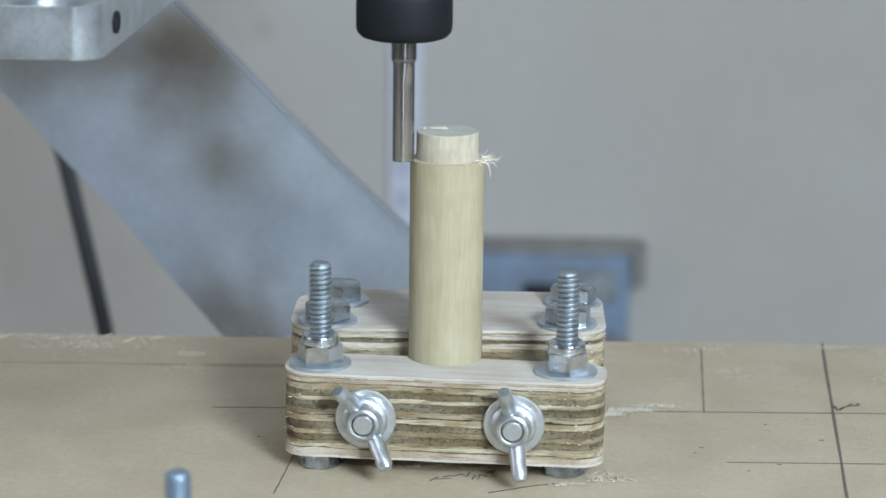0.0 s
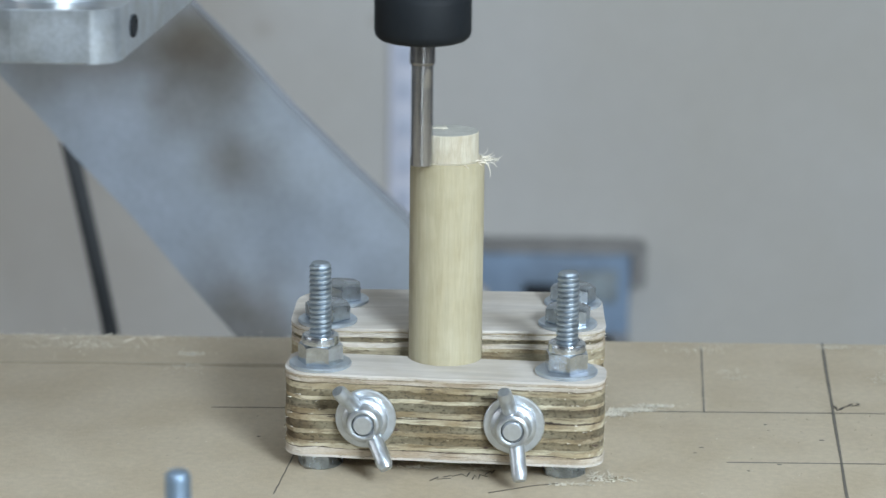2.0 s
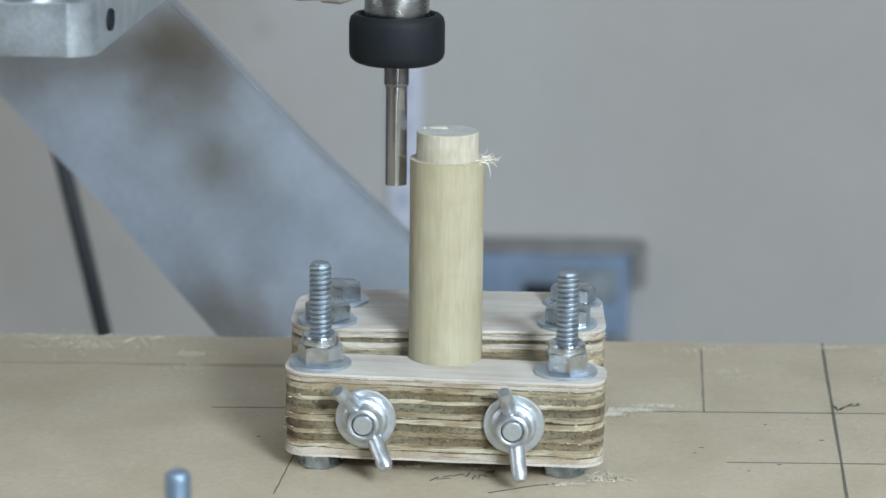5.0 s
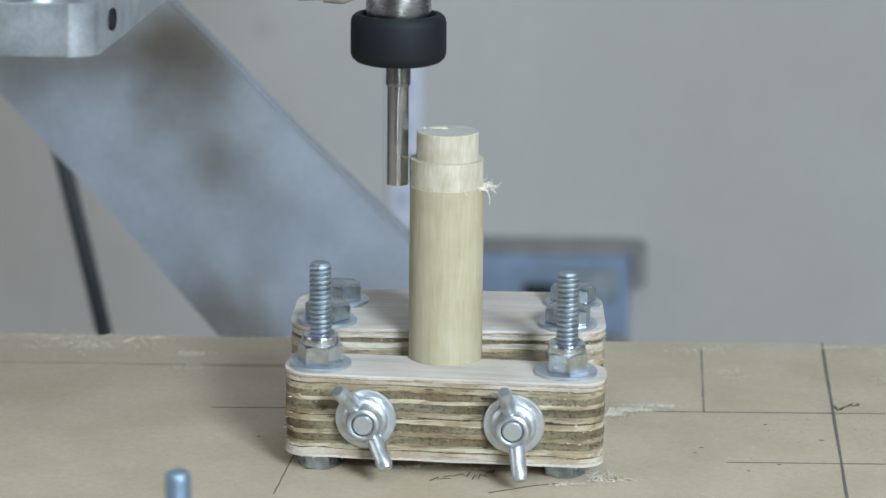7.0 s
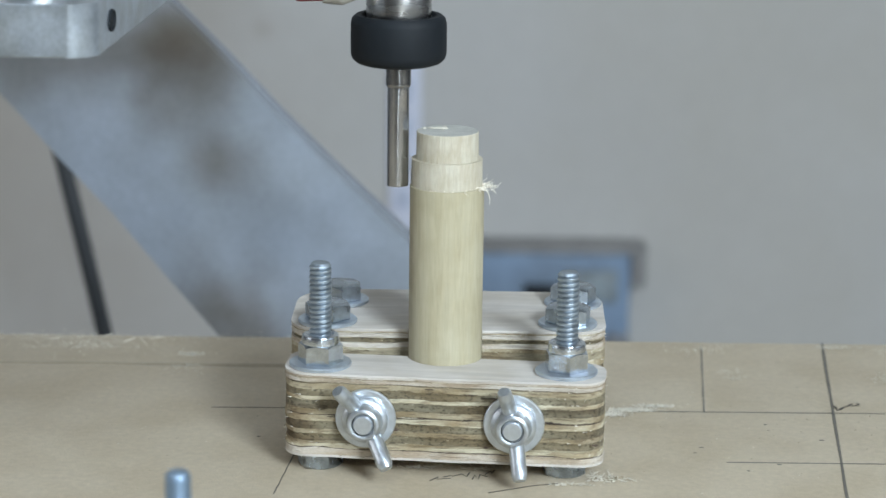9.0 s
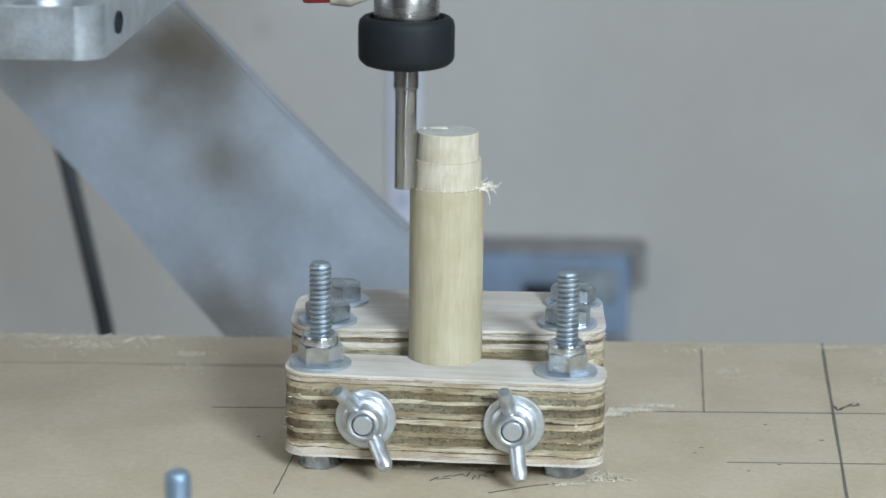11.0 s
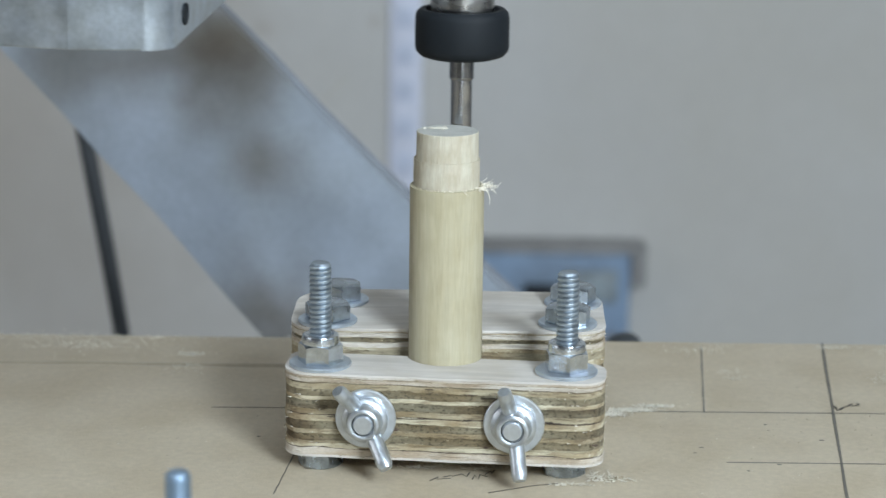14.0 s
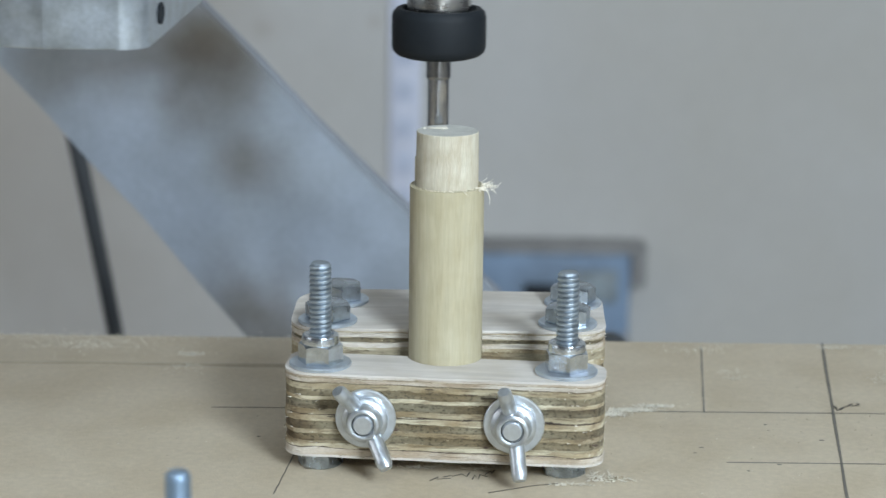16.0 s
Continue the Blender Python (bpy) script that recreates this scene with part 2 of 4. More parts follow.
def box(x0, x1, y0, y1, z0, z1, bevel=0.0, segs=2):
    bm = bmesh.new()
    bmesh.ops.create_cube(bm, size=1)
    for v in bm.verts:
        v.co = Vector(((x0 + x1) / 2 + v.co.x * (x1 - x0), (y0 + y1) / 2 + v.co.y * (y1 - y0), (z0 + z1) / 2 + v.co.z * (z1 - z0)))
    if bevel:
        bmesh.ops.bevel(bm, geom=bm.edges[:], offset=bevel, segments=segs, profile=0.5, affect="EDGES")
    return bm


def prism(outline, z0, z1, bevel=0.0, segs=2):
    bm = bmesh.new()
    low = [bm.verts.new((x, y, z0)) for x, y in outline]
    top = [bm.verts.new((x, y, z1)) for x, y in outline]
    n = len(outline)
    bm.faces.new(low[::-1])
    bm.faces.new(top)
    for i in range(n):
        bm.faces.new((low[i], low[(i + 1) % n], top[(i + 1) % n], top[i]))
    if bevel:
        edges = [e for e in bm.edges if abs(e.verts[0].co.z - e.verts[1].co.z) < 1e-9]
        bmesh.ops.bevel(bm, geom=edges, offset=bevel, segments=segs, profile=0.5, affect="EDGES")
    return bm


def lathe(profile, n=40, bm=None, a0=0.0, a1=360.0):
    """Revolves (r, z) pairs about z; closed ends where r is 0."""
    bm = bm or bmesh.new()
    full = abs(a1 - a0 - 360) < 1e-6
    count = n if full else n + 1
    rings = []
    for r, z in profile:
        if r < 1e-9:
            rings.append([bm.verts.new((0, 0, z))])
        else:
            rings.append([bm.verts.new((r * math.cos(radians(a0 + (a1 - a0) * i / n)), r * math.sin(radians(a0 + (a1 - a0) * i / n)), z))
                          for i in range(count)])
    for a, b in zip(rings, rings[1:]):
        for i in range(n):
            j = (i + 1) % count
            if len(a) == 1:
                bm.faces.new((a[0], b[j], b[i]))
            elif len(b) == 1:
                bm.faces.new((a[i], a[j], b[0]))
            else:
                bm.faces.new((a[i], a[j], b[j], b[i]))
    return bm


def hexagon(af, h, hole=0.0, dome=0.0):
    """A hex head or nut, 0 to h, with chamfered top corners."""
    bm = bmesh.new()
    c = af / math.sqrt(3)
    n = 48
    rows = []
    for kind, z in (("hex", 0.0), ("hex", h * 0.8), ("cut", h), ("in", h)):
        ring = []
        for i in range(n):
            a = 2 * math.pi * i / n
            k = (a + math.pi / 6) % (math.pi / 3) - math.pi / 6
            rh = af / 2 / math.cos(k)
            if kind == "hex":
                zz = z
                if z > 0:
                    zz = h - max(0.0, rh - af / 2 * 0.96) * 0.62
                ring.append(bm.verts.new((rh * math.cos(a), rh * math.sin(a), zz)))
            elif kind == "cut":
                r = min(rh, af / 2 * 0.96)
                ring.append(bm.verts.new((r * math.cos(a), r * math.sin(a), h)))
            else:
                r = max(hole, af * 0.2)
                ring.append(bm.verts.new((r * math.cos(a), r * math.sin(a), h + dome)))
        rows.append(ring)
    for a, b in zip(rows, rows[1:]):
        for i in range(n):
            bm.faces.new((a[i], a[(i + 1) % n], b[(i + 1) % n], b[i]))
    bm.faces.new(rows[-1])
    bm.faces.new(rows[0][::-1])
    return bm


def thread(r, z0, z1, pitch=0.00145, depth=0.00055, n=36, steps=10):
    """A threaded rod with a running helical groove and a chamfered end."""
    bm = bmesh.new()
    count = int((z1 - z0) / pitch * steps)
    rings = []
    for k in range(count + 1):
        z = z0 + (z1 - z0) * k / count
        ring = []
        for i in range(n):
            a = 2 * math.pi * i / n
            w = (z / pitch - i / n) % 1.0
            rr = r - depth * min(1.0, max(0.0, 1.3 - 5.0 * abs(w - 0.5)))
            rr = min(rr, r - max(0.0, (z - (z1 - 0.0009)) * 0.8))
            ring.append(bm.verts.new((rr * math.cos(a), rr * math.sin(a), z)))
        rings.append(ring)
    for a, b in zip(rings, rings[1:]):
        for i in range(n):
            bm.faces.new((a[i], a[(i + 1) % n], b[(i + 1) % n], b[i]))
    bm.faces.new(rings[-1])
    bm.faces.new(rings[0][::-1])
    return bm


def tube(points, r, n=12, bm=None, taper=None):
    bm = bm or bmesh.new()
    pts = [Vector(p) for p in points]
    rings = []
    for k, p in enumerate(pts):
        d = (pts[min(k + 1, len(pts) - 1)] - pts[max(k - 1, 0)]).normalized()
        side = d.orthogonal().normalized() if k == 0 else (side - d * side.dot(d)).normalized()
        up = d.cross(side)
        rr = r * (taper[k] if taper else 1.0)
        rings.append([bm.verts.new(p + (side * math.cos(2 * math.pi * i / n) + up * math.sin(2 * math.pi * i / n)) * rr) for i in range(n)])
    for a, b in zip(rings, rings[1:]):
        for i in range(n):
            bm.faces.new((a[i], a[(i + 1) % n], b[(i + 1) % n], b[i]))
    bm.faces.new(rings[0][::-1])
    bm.faces.new(rings[-1])
    return bm


def moved(bm, m):
    bmesh.ops.transform(bm, matrix=m, verts=bm.verts)
    return bm


def merged(*bms):
    out = bmesh.new()
    for b in bms:
        me = bpy.data.meshes.new("tmp")
        b.to_mesh(me)
        b.free()
        out.from_mesh(me)
        bpy.data.meshes.remove(me)
    return out


def corner(cx, cy, r, a0, a1, n=7):
    return [(cx + r * math.cos(radians(a0 + (a1 - a0) * i / (n - 1))), cy + r * math.sin(radians(a0 + (a1 - a0) * i / (n - 1)))) for i in range(n)]


# ---- room ----


def structure(name, bm, mat, label):
    return tagged(part(name, bm, mat), label, "", "", "structure")


structure("floor", box(-2.1, 2.1, -2.1, 1.7, -1.0, -0.9), FLOOR, "grey concrete workshop floor")
# unseen ceiling, its opening cut for the added overhead lamp
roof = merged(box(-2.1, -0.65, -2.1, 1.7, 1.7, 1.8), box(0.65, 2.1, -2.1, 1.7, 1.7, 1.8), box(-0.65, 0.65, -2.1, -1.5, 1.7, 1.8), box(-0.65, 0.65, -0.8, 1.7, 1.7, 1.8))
structure("ceiling", roof, WALL, "plain pale unseen ceiling with an opening for the overhead lamp")
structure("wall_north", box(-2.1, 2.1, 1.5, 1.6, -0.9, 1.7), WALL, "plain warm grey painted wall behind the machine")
# the opening from x 0.05 to 0.65 is added for the low streak lamp
south = merged(box(-2.1, 0.05, -2.1, -2.0, -0.9, 1.7), box(0.05, 0.65, -2.1, -2.0, 0.4, 1.7), box(0.05, 0.65, -2.1, -2.0, -0.9, -0.7), box(1.3, 2.1, -2.1, -2.0, -0.9, 1.7),
               box(0.65, 1.3, -2.1, -2.0, -0.9, 0.85), box(0.65, 1.3, -2.1, -2.0, 1.55, 1.7))
structure("wall_south", south, WALL_DARK, "unseen wall kept dark to cut fill light, with openings for lamps")


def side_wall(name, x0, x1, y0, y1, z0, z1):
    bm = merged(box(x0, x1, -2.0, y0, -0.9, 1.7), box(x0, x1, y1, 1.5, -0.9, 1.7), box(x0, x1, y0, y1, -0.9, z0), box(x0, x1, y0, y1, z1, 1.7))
    return structure(name, bm, WALL_DARK, "unseen wall kept dark to cut fill light, with openings for lamps")


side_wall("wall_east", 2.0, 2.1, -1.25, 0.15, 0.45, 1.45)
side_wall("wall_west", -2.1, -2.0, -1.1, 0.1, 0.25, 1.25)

# ---- machine bed ----
BED_Y, BED_Z = 0.0076, -0.0022
bed = empty("machine_bed", pose(0, BED_Y, BED_Z), "worn tan fibreboard machine bed with pencil grid lines", "machine bed", "", "structure")
board = part("board", box(-0.55, 0.55, -0.45, 0.119, -0.019, 0.0, 0.0012), MDF, bed)


def stroke(name, pts, w, mat=PENCIL, h=0.00012):
    """A drawn line: a thin raised strip along pts on the bed."""
    bm = bmesh.new()
    rows = []
    for k, p in enumerate(pts):
        a, b = Vector(pts[max(k - 1, 0)]), Vector(pts[min(k + 1, len(pts) - 1)])
        d = (b - a).normalized()
        s = Vector((-d.y, d.x)) * w / 2 * random.uniform(0.75, 1.2)
        rows.append((bm.verts.new((p[0] + s.x, p[1] + s.y, h)), bm.verts.new((p[0] - s.x, p[1] - s.y, h)),
                     bm.verts.new((p[0] - s.x, p[1] - s.y, -0.0004)), bm.verts.new((p[0] + s.x, p[1] + s.y, -0.0004))))
    for a, b in zip(rows, rows[1:]):
        for i in range(4):
            bm.faces.new((a[i], a[(i + 1) % 4], b[(i + 1) % 4], b[i]))
    bm.faces.new(rows[0])
    bm.faces.new(rows[-1][::-1])
    return part(name, bm, mat, board)


def ruled(x0, y0, x1, y1, w, mat=PENCIL):
    n = 14
    stroke("pencil_line", [(x0 + (x1 - x0) * i / n + random.uniform(-1, 1) * 0.00008, y0 + (y1 - y0) * i / n) for i in range(n + 1)], w, mat)


ruled(0.1345, 0.1185, 0.1162, -0.060, 0.0009)
ruled(0.0909, 0.113, 0.0842, 0.0357, 0.0006, FAINT)
ruled(0.060, 0.0366, 0.20, 0.0378, 0.0006)
ruled(0.086, -0.0130, 0.19, -0.0126, 0.0006)
ruled(-0.0458, -0.0111, -0.0494, -0.046, 0.00035)
ruled(-0.0753, 0.0357, -0.040, 0.0362, 0.0006)


def loops(x, y, dx, dy, n, rx, ry, w, phase=0.0):
    """A run of looping strokes from (x, y) towards (x + dx, y + dy)."""
    pts = []
    for k in range(n * 12 + 1):
        a = 2 * math.pi * k / 12 + phase
        u = k / (n * 12)
        pts.append((x + dx * u + rx * math.cos(a), y + dy * u + ry * math.sin(a) * (0.7 + 0.5 * math.sin(u * 9))))
    stroke("handwriting", pts, w, INK)


loops(0.1270, 0.0428, 0.0020, 0.0, 1, 0.0010, 0.0018, 0.0006)
stroke("handwriting", [(0.1278, 0.0402), (0.1295, 0.0425), (0.1318, 0.0448), (0.134, 0.0475)], 0.0007, INK)
loops(0.1335, 0.0458, 0.0022, 0.0005, 1, 0.0009, 0.0016, 0.0006, 2.0)

for hx, hy, hn, hw in ((-0.004, -0.0335, 5, 0.0026), (0.001, -0.0300, 6, 0.0022), (0.0085, -0.0315, 5, 0.0020), (0.012, -0.0270, 4, 0.0024)):
    stroke("handwriting", [(hx + hw * (k * 0.55 + random.uniform(-0.5, 0.5)), hy + (random.uniform(0.001, 0.004) if k % 2 else random.uniform(-0.001, 0.0008)) + 0.0005 * k) for k in range(hn)], 0.0004, INK)
stroke("handwriting", [(0.013, -0.043), (0.019, -0.040), (0.026, -0.0365), (0.034, -0.034)], 0.0004, INK)

stroke("score_line", [(-0.30 + 0.013 * k, 0.083 + 0.0002 * math.sin(k)) for k in range(20)], 0.0036, GROOVE, 0.00005)

NICKS = [(0.1175, 0.0092, 0.0016), (0.079, 0.0006, 0.0014), (0.0915, -0.0207, 0.0007), (0.1013, -0.0146, 0.0012), (0.1024, 0.0182, 0.0006), (0.0769, -0.0044, 0.0008), (-0.0583, 0.0063, 0.001), (0.1226, 0.0376, 0.0006), (0.1021, 0.0244, 0.0008)]
# pin holes and nicks in the board
for nx, ny, nl in NICKS:
    stroke("pin_mark", [(nx, ny), (nx + nl * 0.5, ny + nl * 0.25), (nx + nl, ny)], 0.0007, PENCIL, 0.00008)

# machine frame under the bed
frame_base = empty("machine_base", pose(0, 0, 0), "grey painted steel machine base under the bed", "machine base")
part("top_rail", box(-0.55, 0.55, -0.42, -0.36, -0.10, -0.0214, 0.003), FRAME, frame_base)
part("top_rail", box(-0.55, 0.55, 0.02, 0.08, -0.10, -0.0214, 0.003), FRAME, frame_base)
for lx in (-0.5, 0.5):
    for ly in (-0.39, 0.05):
        part("leg", box(lx - 0.03, lx + 0.03, ly - 0.03, ly + 0.03, -0.9, -0.10, 0.003), FRAME, frame_base)
part("guide_rail", box(-0.7, 0.7, 0.285, 0.335, -0.20, -0.16, 0.003), FRAME, frame_base)
for lx in (-0.6, 0.6):
    part("leg", box(lx - 0.03, lx + 0.03, 0.28, 0.34, -0.9, -0.20, 0.003), FRAME, frame_base)
    part("cross_rail", box(lx - 0.02, lx + 0.02, -0.36, 0.285, -0.2, -0.1005, 0.003), FRAME, frame_base)

# ---- gantry, carriage, spindle (moving) ----
PLATE_Y = 0.31
gantry = empty("gantry", pose(0, 0, 0), "moving gantry with a slanted grey aluminium side plate", "gantry")


def side_plate(edge_line=False):
    """The slanted upright: a bent band that widens towards its foot."""
    up = [(-0.245, 0.245), (-0.165, 0.153), (-0.100, 0.089), (-0.079, 0.068), (-0.057, 0.0445), (-0.032, 0.0197), (-0.0075, -0.0035), (0.05, -0.058), (0.12, -0.12), (0.12, -0.159)]
    low = [(-0.073, -0.159), (-0.081, -0.0535), (-0.103, -0.030), (-0.128, 0.0005), (-0.1505, 0.0245), (-0.1685, 0.0455), (-0.243, 0.125), (-0.33, 0.20), (-0.33, 0.32), (-0.245, 0.32)]
    up = [(x - 0.0007, z - 0.0007) for x, z in up[:-2]] + up[-2:]
    # added sheet whose protruding rim draws the dark line along the upper edge
    if edge_line:
        bm = prism([(x + 0.0010, z + 0.0010) for x, z in up[:-2]] + [(0.12, -0.159)] + [(x + 0.004, z + 0.004) for x, z in low[:-3]] + [(-0.25, 0.21)], -0.0095, -0.0072)
    else:
        bm = prism(up + low, -0.007, 0.007, 0.0015)
    return moved(bm, Matrix.Translation((0, PLATE_Y, 0)) @ Matrix.Rotation(radians(90), 4, "X"))


part("side_plate", side_plate(), PLATE, gantry)
part("backing_sheet", side_plate(True), FRAME, gantry, "dark thin sheet added to draw the plate's edge line")
part("foot_knob", moved(lathe([(0, 0.0), (0.0070, 0.0), (0.0078, 0.004), (0.0078, 0.027), (0.0066, 0.0305), (0.0040, 0.0325), (0, 0.033)], 32), Matrix.Translation((0.0758, 0.331, -0.0908))),
     RUBBER, gantry, "black knob on the gantry foot")
part("foot", box(0.045, 0.12, 0.3185, 0.345, -0.1585, -0.0908, 0.002), FRAME, gantry)
part("cross_beam", box(-0.33, -0.246, -0.12, 0.64, 0.265, 0.325, 0.004), FRAME, gantry)

carriage = empty("carriage", pose(0, 0, 0), "cast aluminium carriage block with rounded corners and a screw hole", "machine carriage")
ol = [(-0.19, -0.046), (-0.1080, -0.067)] + corner(-0.0882, -0.0585, 0.0085, 270, 356, 16) + [(-0.0718, 0.06), (-0.19, 0.06)]
part("bracket", prism(ol, 0.1303, 0.1448, 0.0005, 2), ALU, carriage, angle=9)
bore = Matrix.Translation((-0.1000, -0.0425, 0.1448))
part("bore_rim", moved(lathe([(0.0132, 0), (0.0142, 0), (0.0142, 0.0005), (0.0139, 0.0009), (0.0135, 0.0009), (0.0132, 0.0005), (0.0132, 0)], 64), bore), ALU, carriage)
part("guide_shaft", moved(lathe([(0, -0.002), (0.0126, -0.002), (0.0126, 0.085), (0.0120, 0.086), (0, 0.086)], 64), bore), STEEL, carriage, "polished steel guide shaft")
hole = moved(lathe([(0, 0.0002), (0.0024, 0.0002), (0.0026, 0.0006), (0.0031, 0.0006), (0.0031, -0.001), (0, -0.001)], 24),
             Matrix.Translation((-0.0788, -0.0448, 0.1373)) @ Matrix.Rotation(radians(-3.8), 4, "Z") @ Matrix.Rotation(radians(90), 4, "Y") @ Matrix.Diagonal((1, 1.4, 1, 1)))
part("set_screw", hole, BLACK, carriage, "black set screw")
part("riser", box(-0.19, -0.165, 0.02, 0.05, 0.1447, 0.2645, 0.003), ALU, carriage)
part("spindle_mount", box(-0.19, 0.02, 0.012, 0.019, 0.225, 0.2645, 0.003), ALU, carriage)

spindle = empty("spindle", pose(0, 0, 0), "steel router spindle with a black collet nut and a straight cutter", "spindle")
part("shaft", lathe([(0, 0.1315), (0.0094, 0.1315), (0.0096, 0.1335), (0.0096, 0.1395), (0.0094, 0.14), (0.0094, 0.19), (0.012, 0.19), (0.012, 0.24), (0, 0.24)], 48),
     STEEL, spindle, "polished steel spindle shaft")
part("collet_nut", moved(lathe([(0.0036, 0.1196), (0.0106, 0.1192), (0.0124, 0.1198), (0.0137, 0.1210), (0.0141, 0.1224), (0.0141, 0.1312), (0.0137, 0.1328),
                          (0.0126, 0.1338), (0.0112, 0.1338), (0.0106, 0.1325), (0.0098, 0.1322), (0.0036, 0.1322)], 64), Matrix.Translation((0, 0, -0.0006))), BLACK, spindle, "matt black collet nut")
bit = part("cutter", lathe([(0, 0.1215), (0.0037, 0.1215), (0.0037, 0.1128), (0.0037, 0.1124), (0.0034, 0.1118), (0.0031, 0.11175), (0.0031, 0.110), (0, 0.110)], 48), COLLAR, spindle,
           "straight steel router cutter")


def flutes():
    """Two straight flutes: a round bar with two scooped gullets."""
    n = 40
    bm = bmesh.new()
    rings = []
    for z in [0.0821, 0.0824] + [0.0824 + (0.1118 - 0.0824) * k / 12 for k in range(1, 13)]:
        ring = []
        for i in range(n):
            a = 2 * math.pi * i / n
            k = (i % (n // 2)) / (n // 2)
            r = 0.0032
            if z < 0.109 and 0.50 < k < 0.92:
                r = 0.0032 - 0.00028 * math.sin((k - 0.50) / 0.42 * math.pi)
            ring.append(bm.verts.new((r * math.cos(a), r * math.sin(a), z)))
        rings.append(ring)
    for a, b in zip(rings, rings[1:]):
        for i in range(n):
            bm.faces.new((a[i], a[(i + 1) % n], b[(i + 1) % n], b[i]))
    bm.faces.new(rings[0][::-1])
    bm.faces.new(rings[-1])
    return bm


part("fluted_end", flutes(), CARBIDE, bit)
hose_pts = [(-0.006, -0.002, 0.149), (-0.0115, -0.003, 0.1406), (-0.0168, -0.004, 0.1386), (-0.022, -0.004, 0.1388)]
nozzle = part("nozzle_arm", tube(hose_pts, 0.0024, 14, taper=[1.2, 1.1, 1.0, 0.85]), HOSE, spindle, "cream nozzle arm")
part("nozzle_tip", moved(lathe([(0, 0), (0.0022, 0.0003), (0.0025, 0.0018), (0.0025, 0.0085), (0.0022, 0.0096), (0, 0.0098)], 24),
     Matrix.Translation((-0.0203, -0.004, 0.1400)) @ Matrix.Rotation(radians(-92), 4, "Y")), RED, nozzle, "red plastic nozzle tip")

cable = empty("cable", pose(-0.1855, 0.62, -0.14), "black rubber cable hanging behind the gantry", "cable")
part("cable_sheath", tube([(-0.16 * z - 0.1 * z * z, 0.0, z) for z in [-0.76 + 1.14 * k / 24 for k in range(25)]], 0.0046, 14), RUBBER, cable)

# ---- clamp blocks ----
YAW, FRONT_Y, FRONT_Z = -5.4, -0.0240, 0.0032


def wavy_prism(outline, low_of, top_of):
    bm = bmesh.new()
    low = [bm.verts.new((x, y, low_of(x, y))) for x, y in outline]
    top = [bm.verts.new((x, y, top_of(x, y))) for x, y in outline]
    n = len(outline)
    bm.faces.new(low[::-1])
    bm.faces.new(top)
    for i in range(n):
        bm.faces.new((low[i], low[(i + 1) % n], top[(i + 1) % n], top[i]))
    return bm


def ply_block(name, m, outline_of, layers, label):
    """A block of stacked veneers with uneven joints; layers: (thickness, material)."""
    block = empty(name, m, label, "clamp block", "clamp blocks")
    total = sum(h for h, _ in layers)

    def joint(z, k):
        if k in (0, 1, len(layers) - 1, len(layers)) or min(layers[k][0], layers[k - 1][0]) < 0.0005 and k > len(layers) - 5:
            return lambda x, y: z
        return lambda x, y: z + 0.0006 * noise.noise((x * 110, y * 110, k // 2 * 7.3)) * 0.7 + 0.0002 * noise.noise((x * 480, y * 420, k * 3.1 + 40))

    z = 0.0
    for i, (h, mat) in enumerate(layers):
        face = i in (0, len(layers) - 1)
        inset = random.uniform(0.0, 0.00008) if face else random.uniform(0.00005, 0.00035)
        if mat is DARK and random.random() < 0.6:
            inset += random.uniform(0.0002, 0.00045)
        part("face_veneer" if face else "veneer", wavy_prism(outline_of(inset, 0.0003 if not face else 0.00008), joint(z, i), joint(z + h, i + 1)), mat, block, angle=25)
        z += h
    return block


def front_outline(inset, rough):
    x0, x1, y0, y1, r = -0.0464 + inset, 0.0493 - inset, FRONT_Y + inset, -0.002, 0.0078
    pts = corner(x0 + r, y0 + r, r, 180, 270)
    n = 70
    pts += [(x0 + r + (x1 - x0 - 2 * r) * i / n, y0 + (random.uniform(0, rough) + 0.0002 * math.sin(i * 0.3)) * min(1, i / 6, (n - i) / 6)) for i in range(1, n)]
    pts += corner(x1 - r, y0 + r, r, 270, 360)
    pts += corner(x1 - 0.0075, y1 - 0.0075, 0.0075, 0, 90)
    pts += corner(0, 0, 0.0113, 350, 190, 15)
    pts += [(x0 + 0.001, y1), (x0, y1 - 0.003)]
    return pts


def rear_outline(inset, rough):
    x0, x1, y0, y1, r = -0.0478 + inset, 0.0492 - inset, 0.0047 + inset, 0.0515, 0.009
    pts = corner(x0 + r, y0 + r, r, 180, 270)
    n = 24
    pts += [(x0 + r + (-0.0114 - x0 - r) * i / n, y0 + random.uniform(0, rough)) for i in range(1, n)]
    pts += [(-0.0114, y0), (-0.0113, y0 + 0.0035), (-0.0095, 0.0105), (-0.003, 0.0135), (0.004, 0.0135), (0.0098, 0.0105), (0.0112, y0 + 0.002), (0.0112, y0)]
    pts += [(0.0112 + (x1 - r - 0.0112) * i / n, y0 + random.uniform(0, rough)) for i in range(1, n)]
    pts += corner(x1 - r, y0 + r, r, 270, 360)
    pts += corner(x1 - 0.012, y1 - 0.012, 0.012, 0, 90) + corner(x0 + 0.016, y1 - 0.016, 0.016, 90, 180)
    return pts


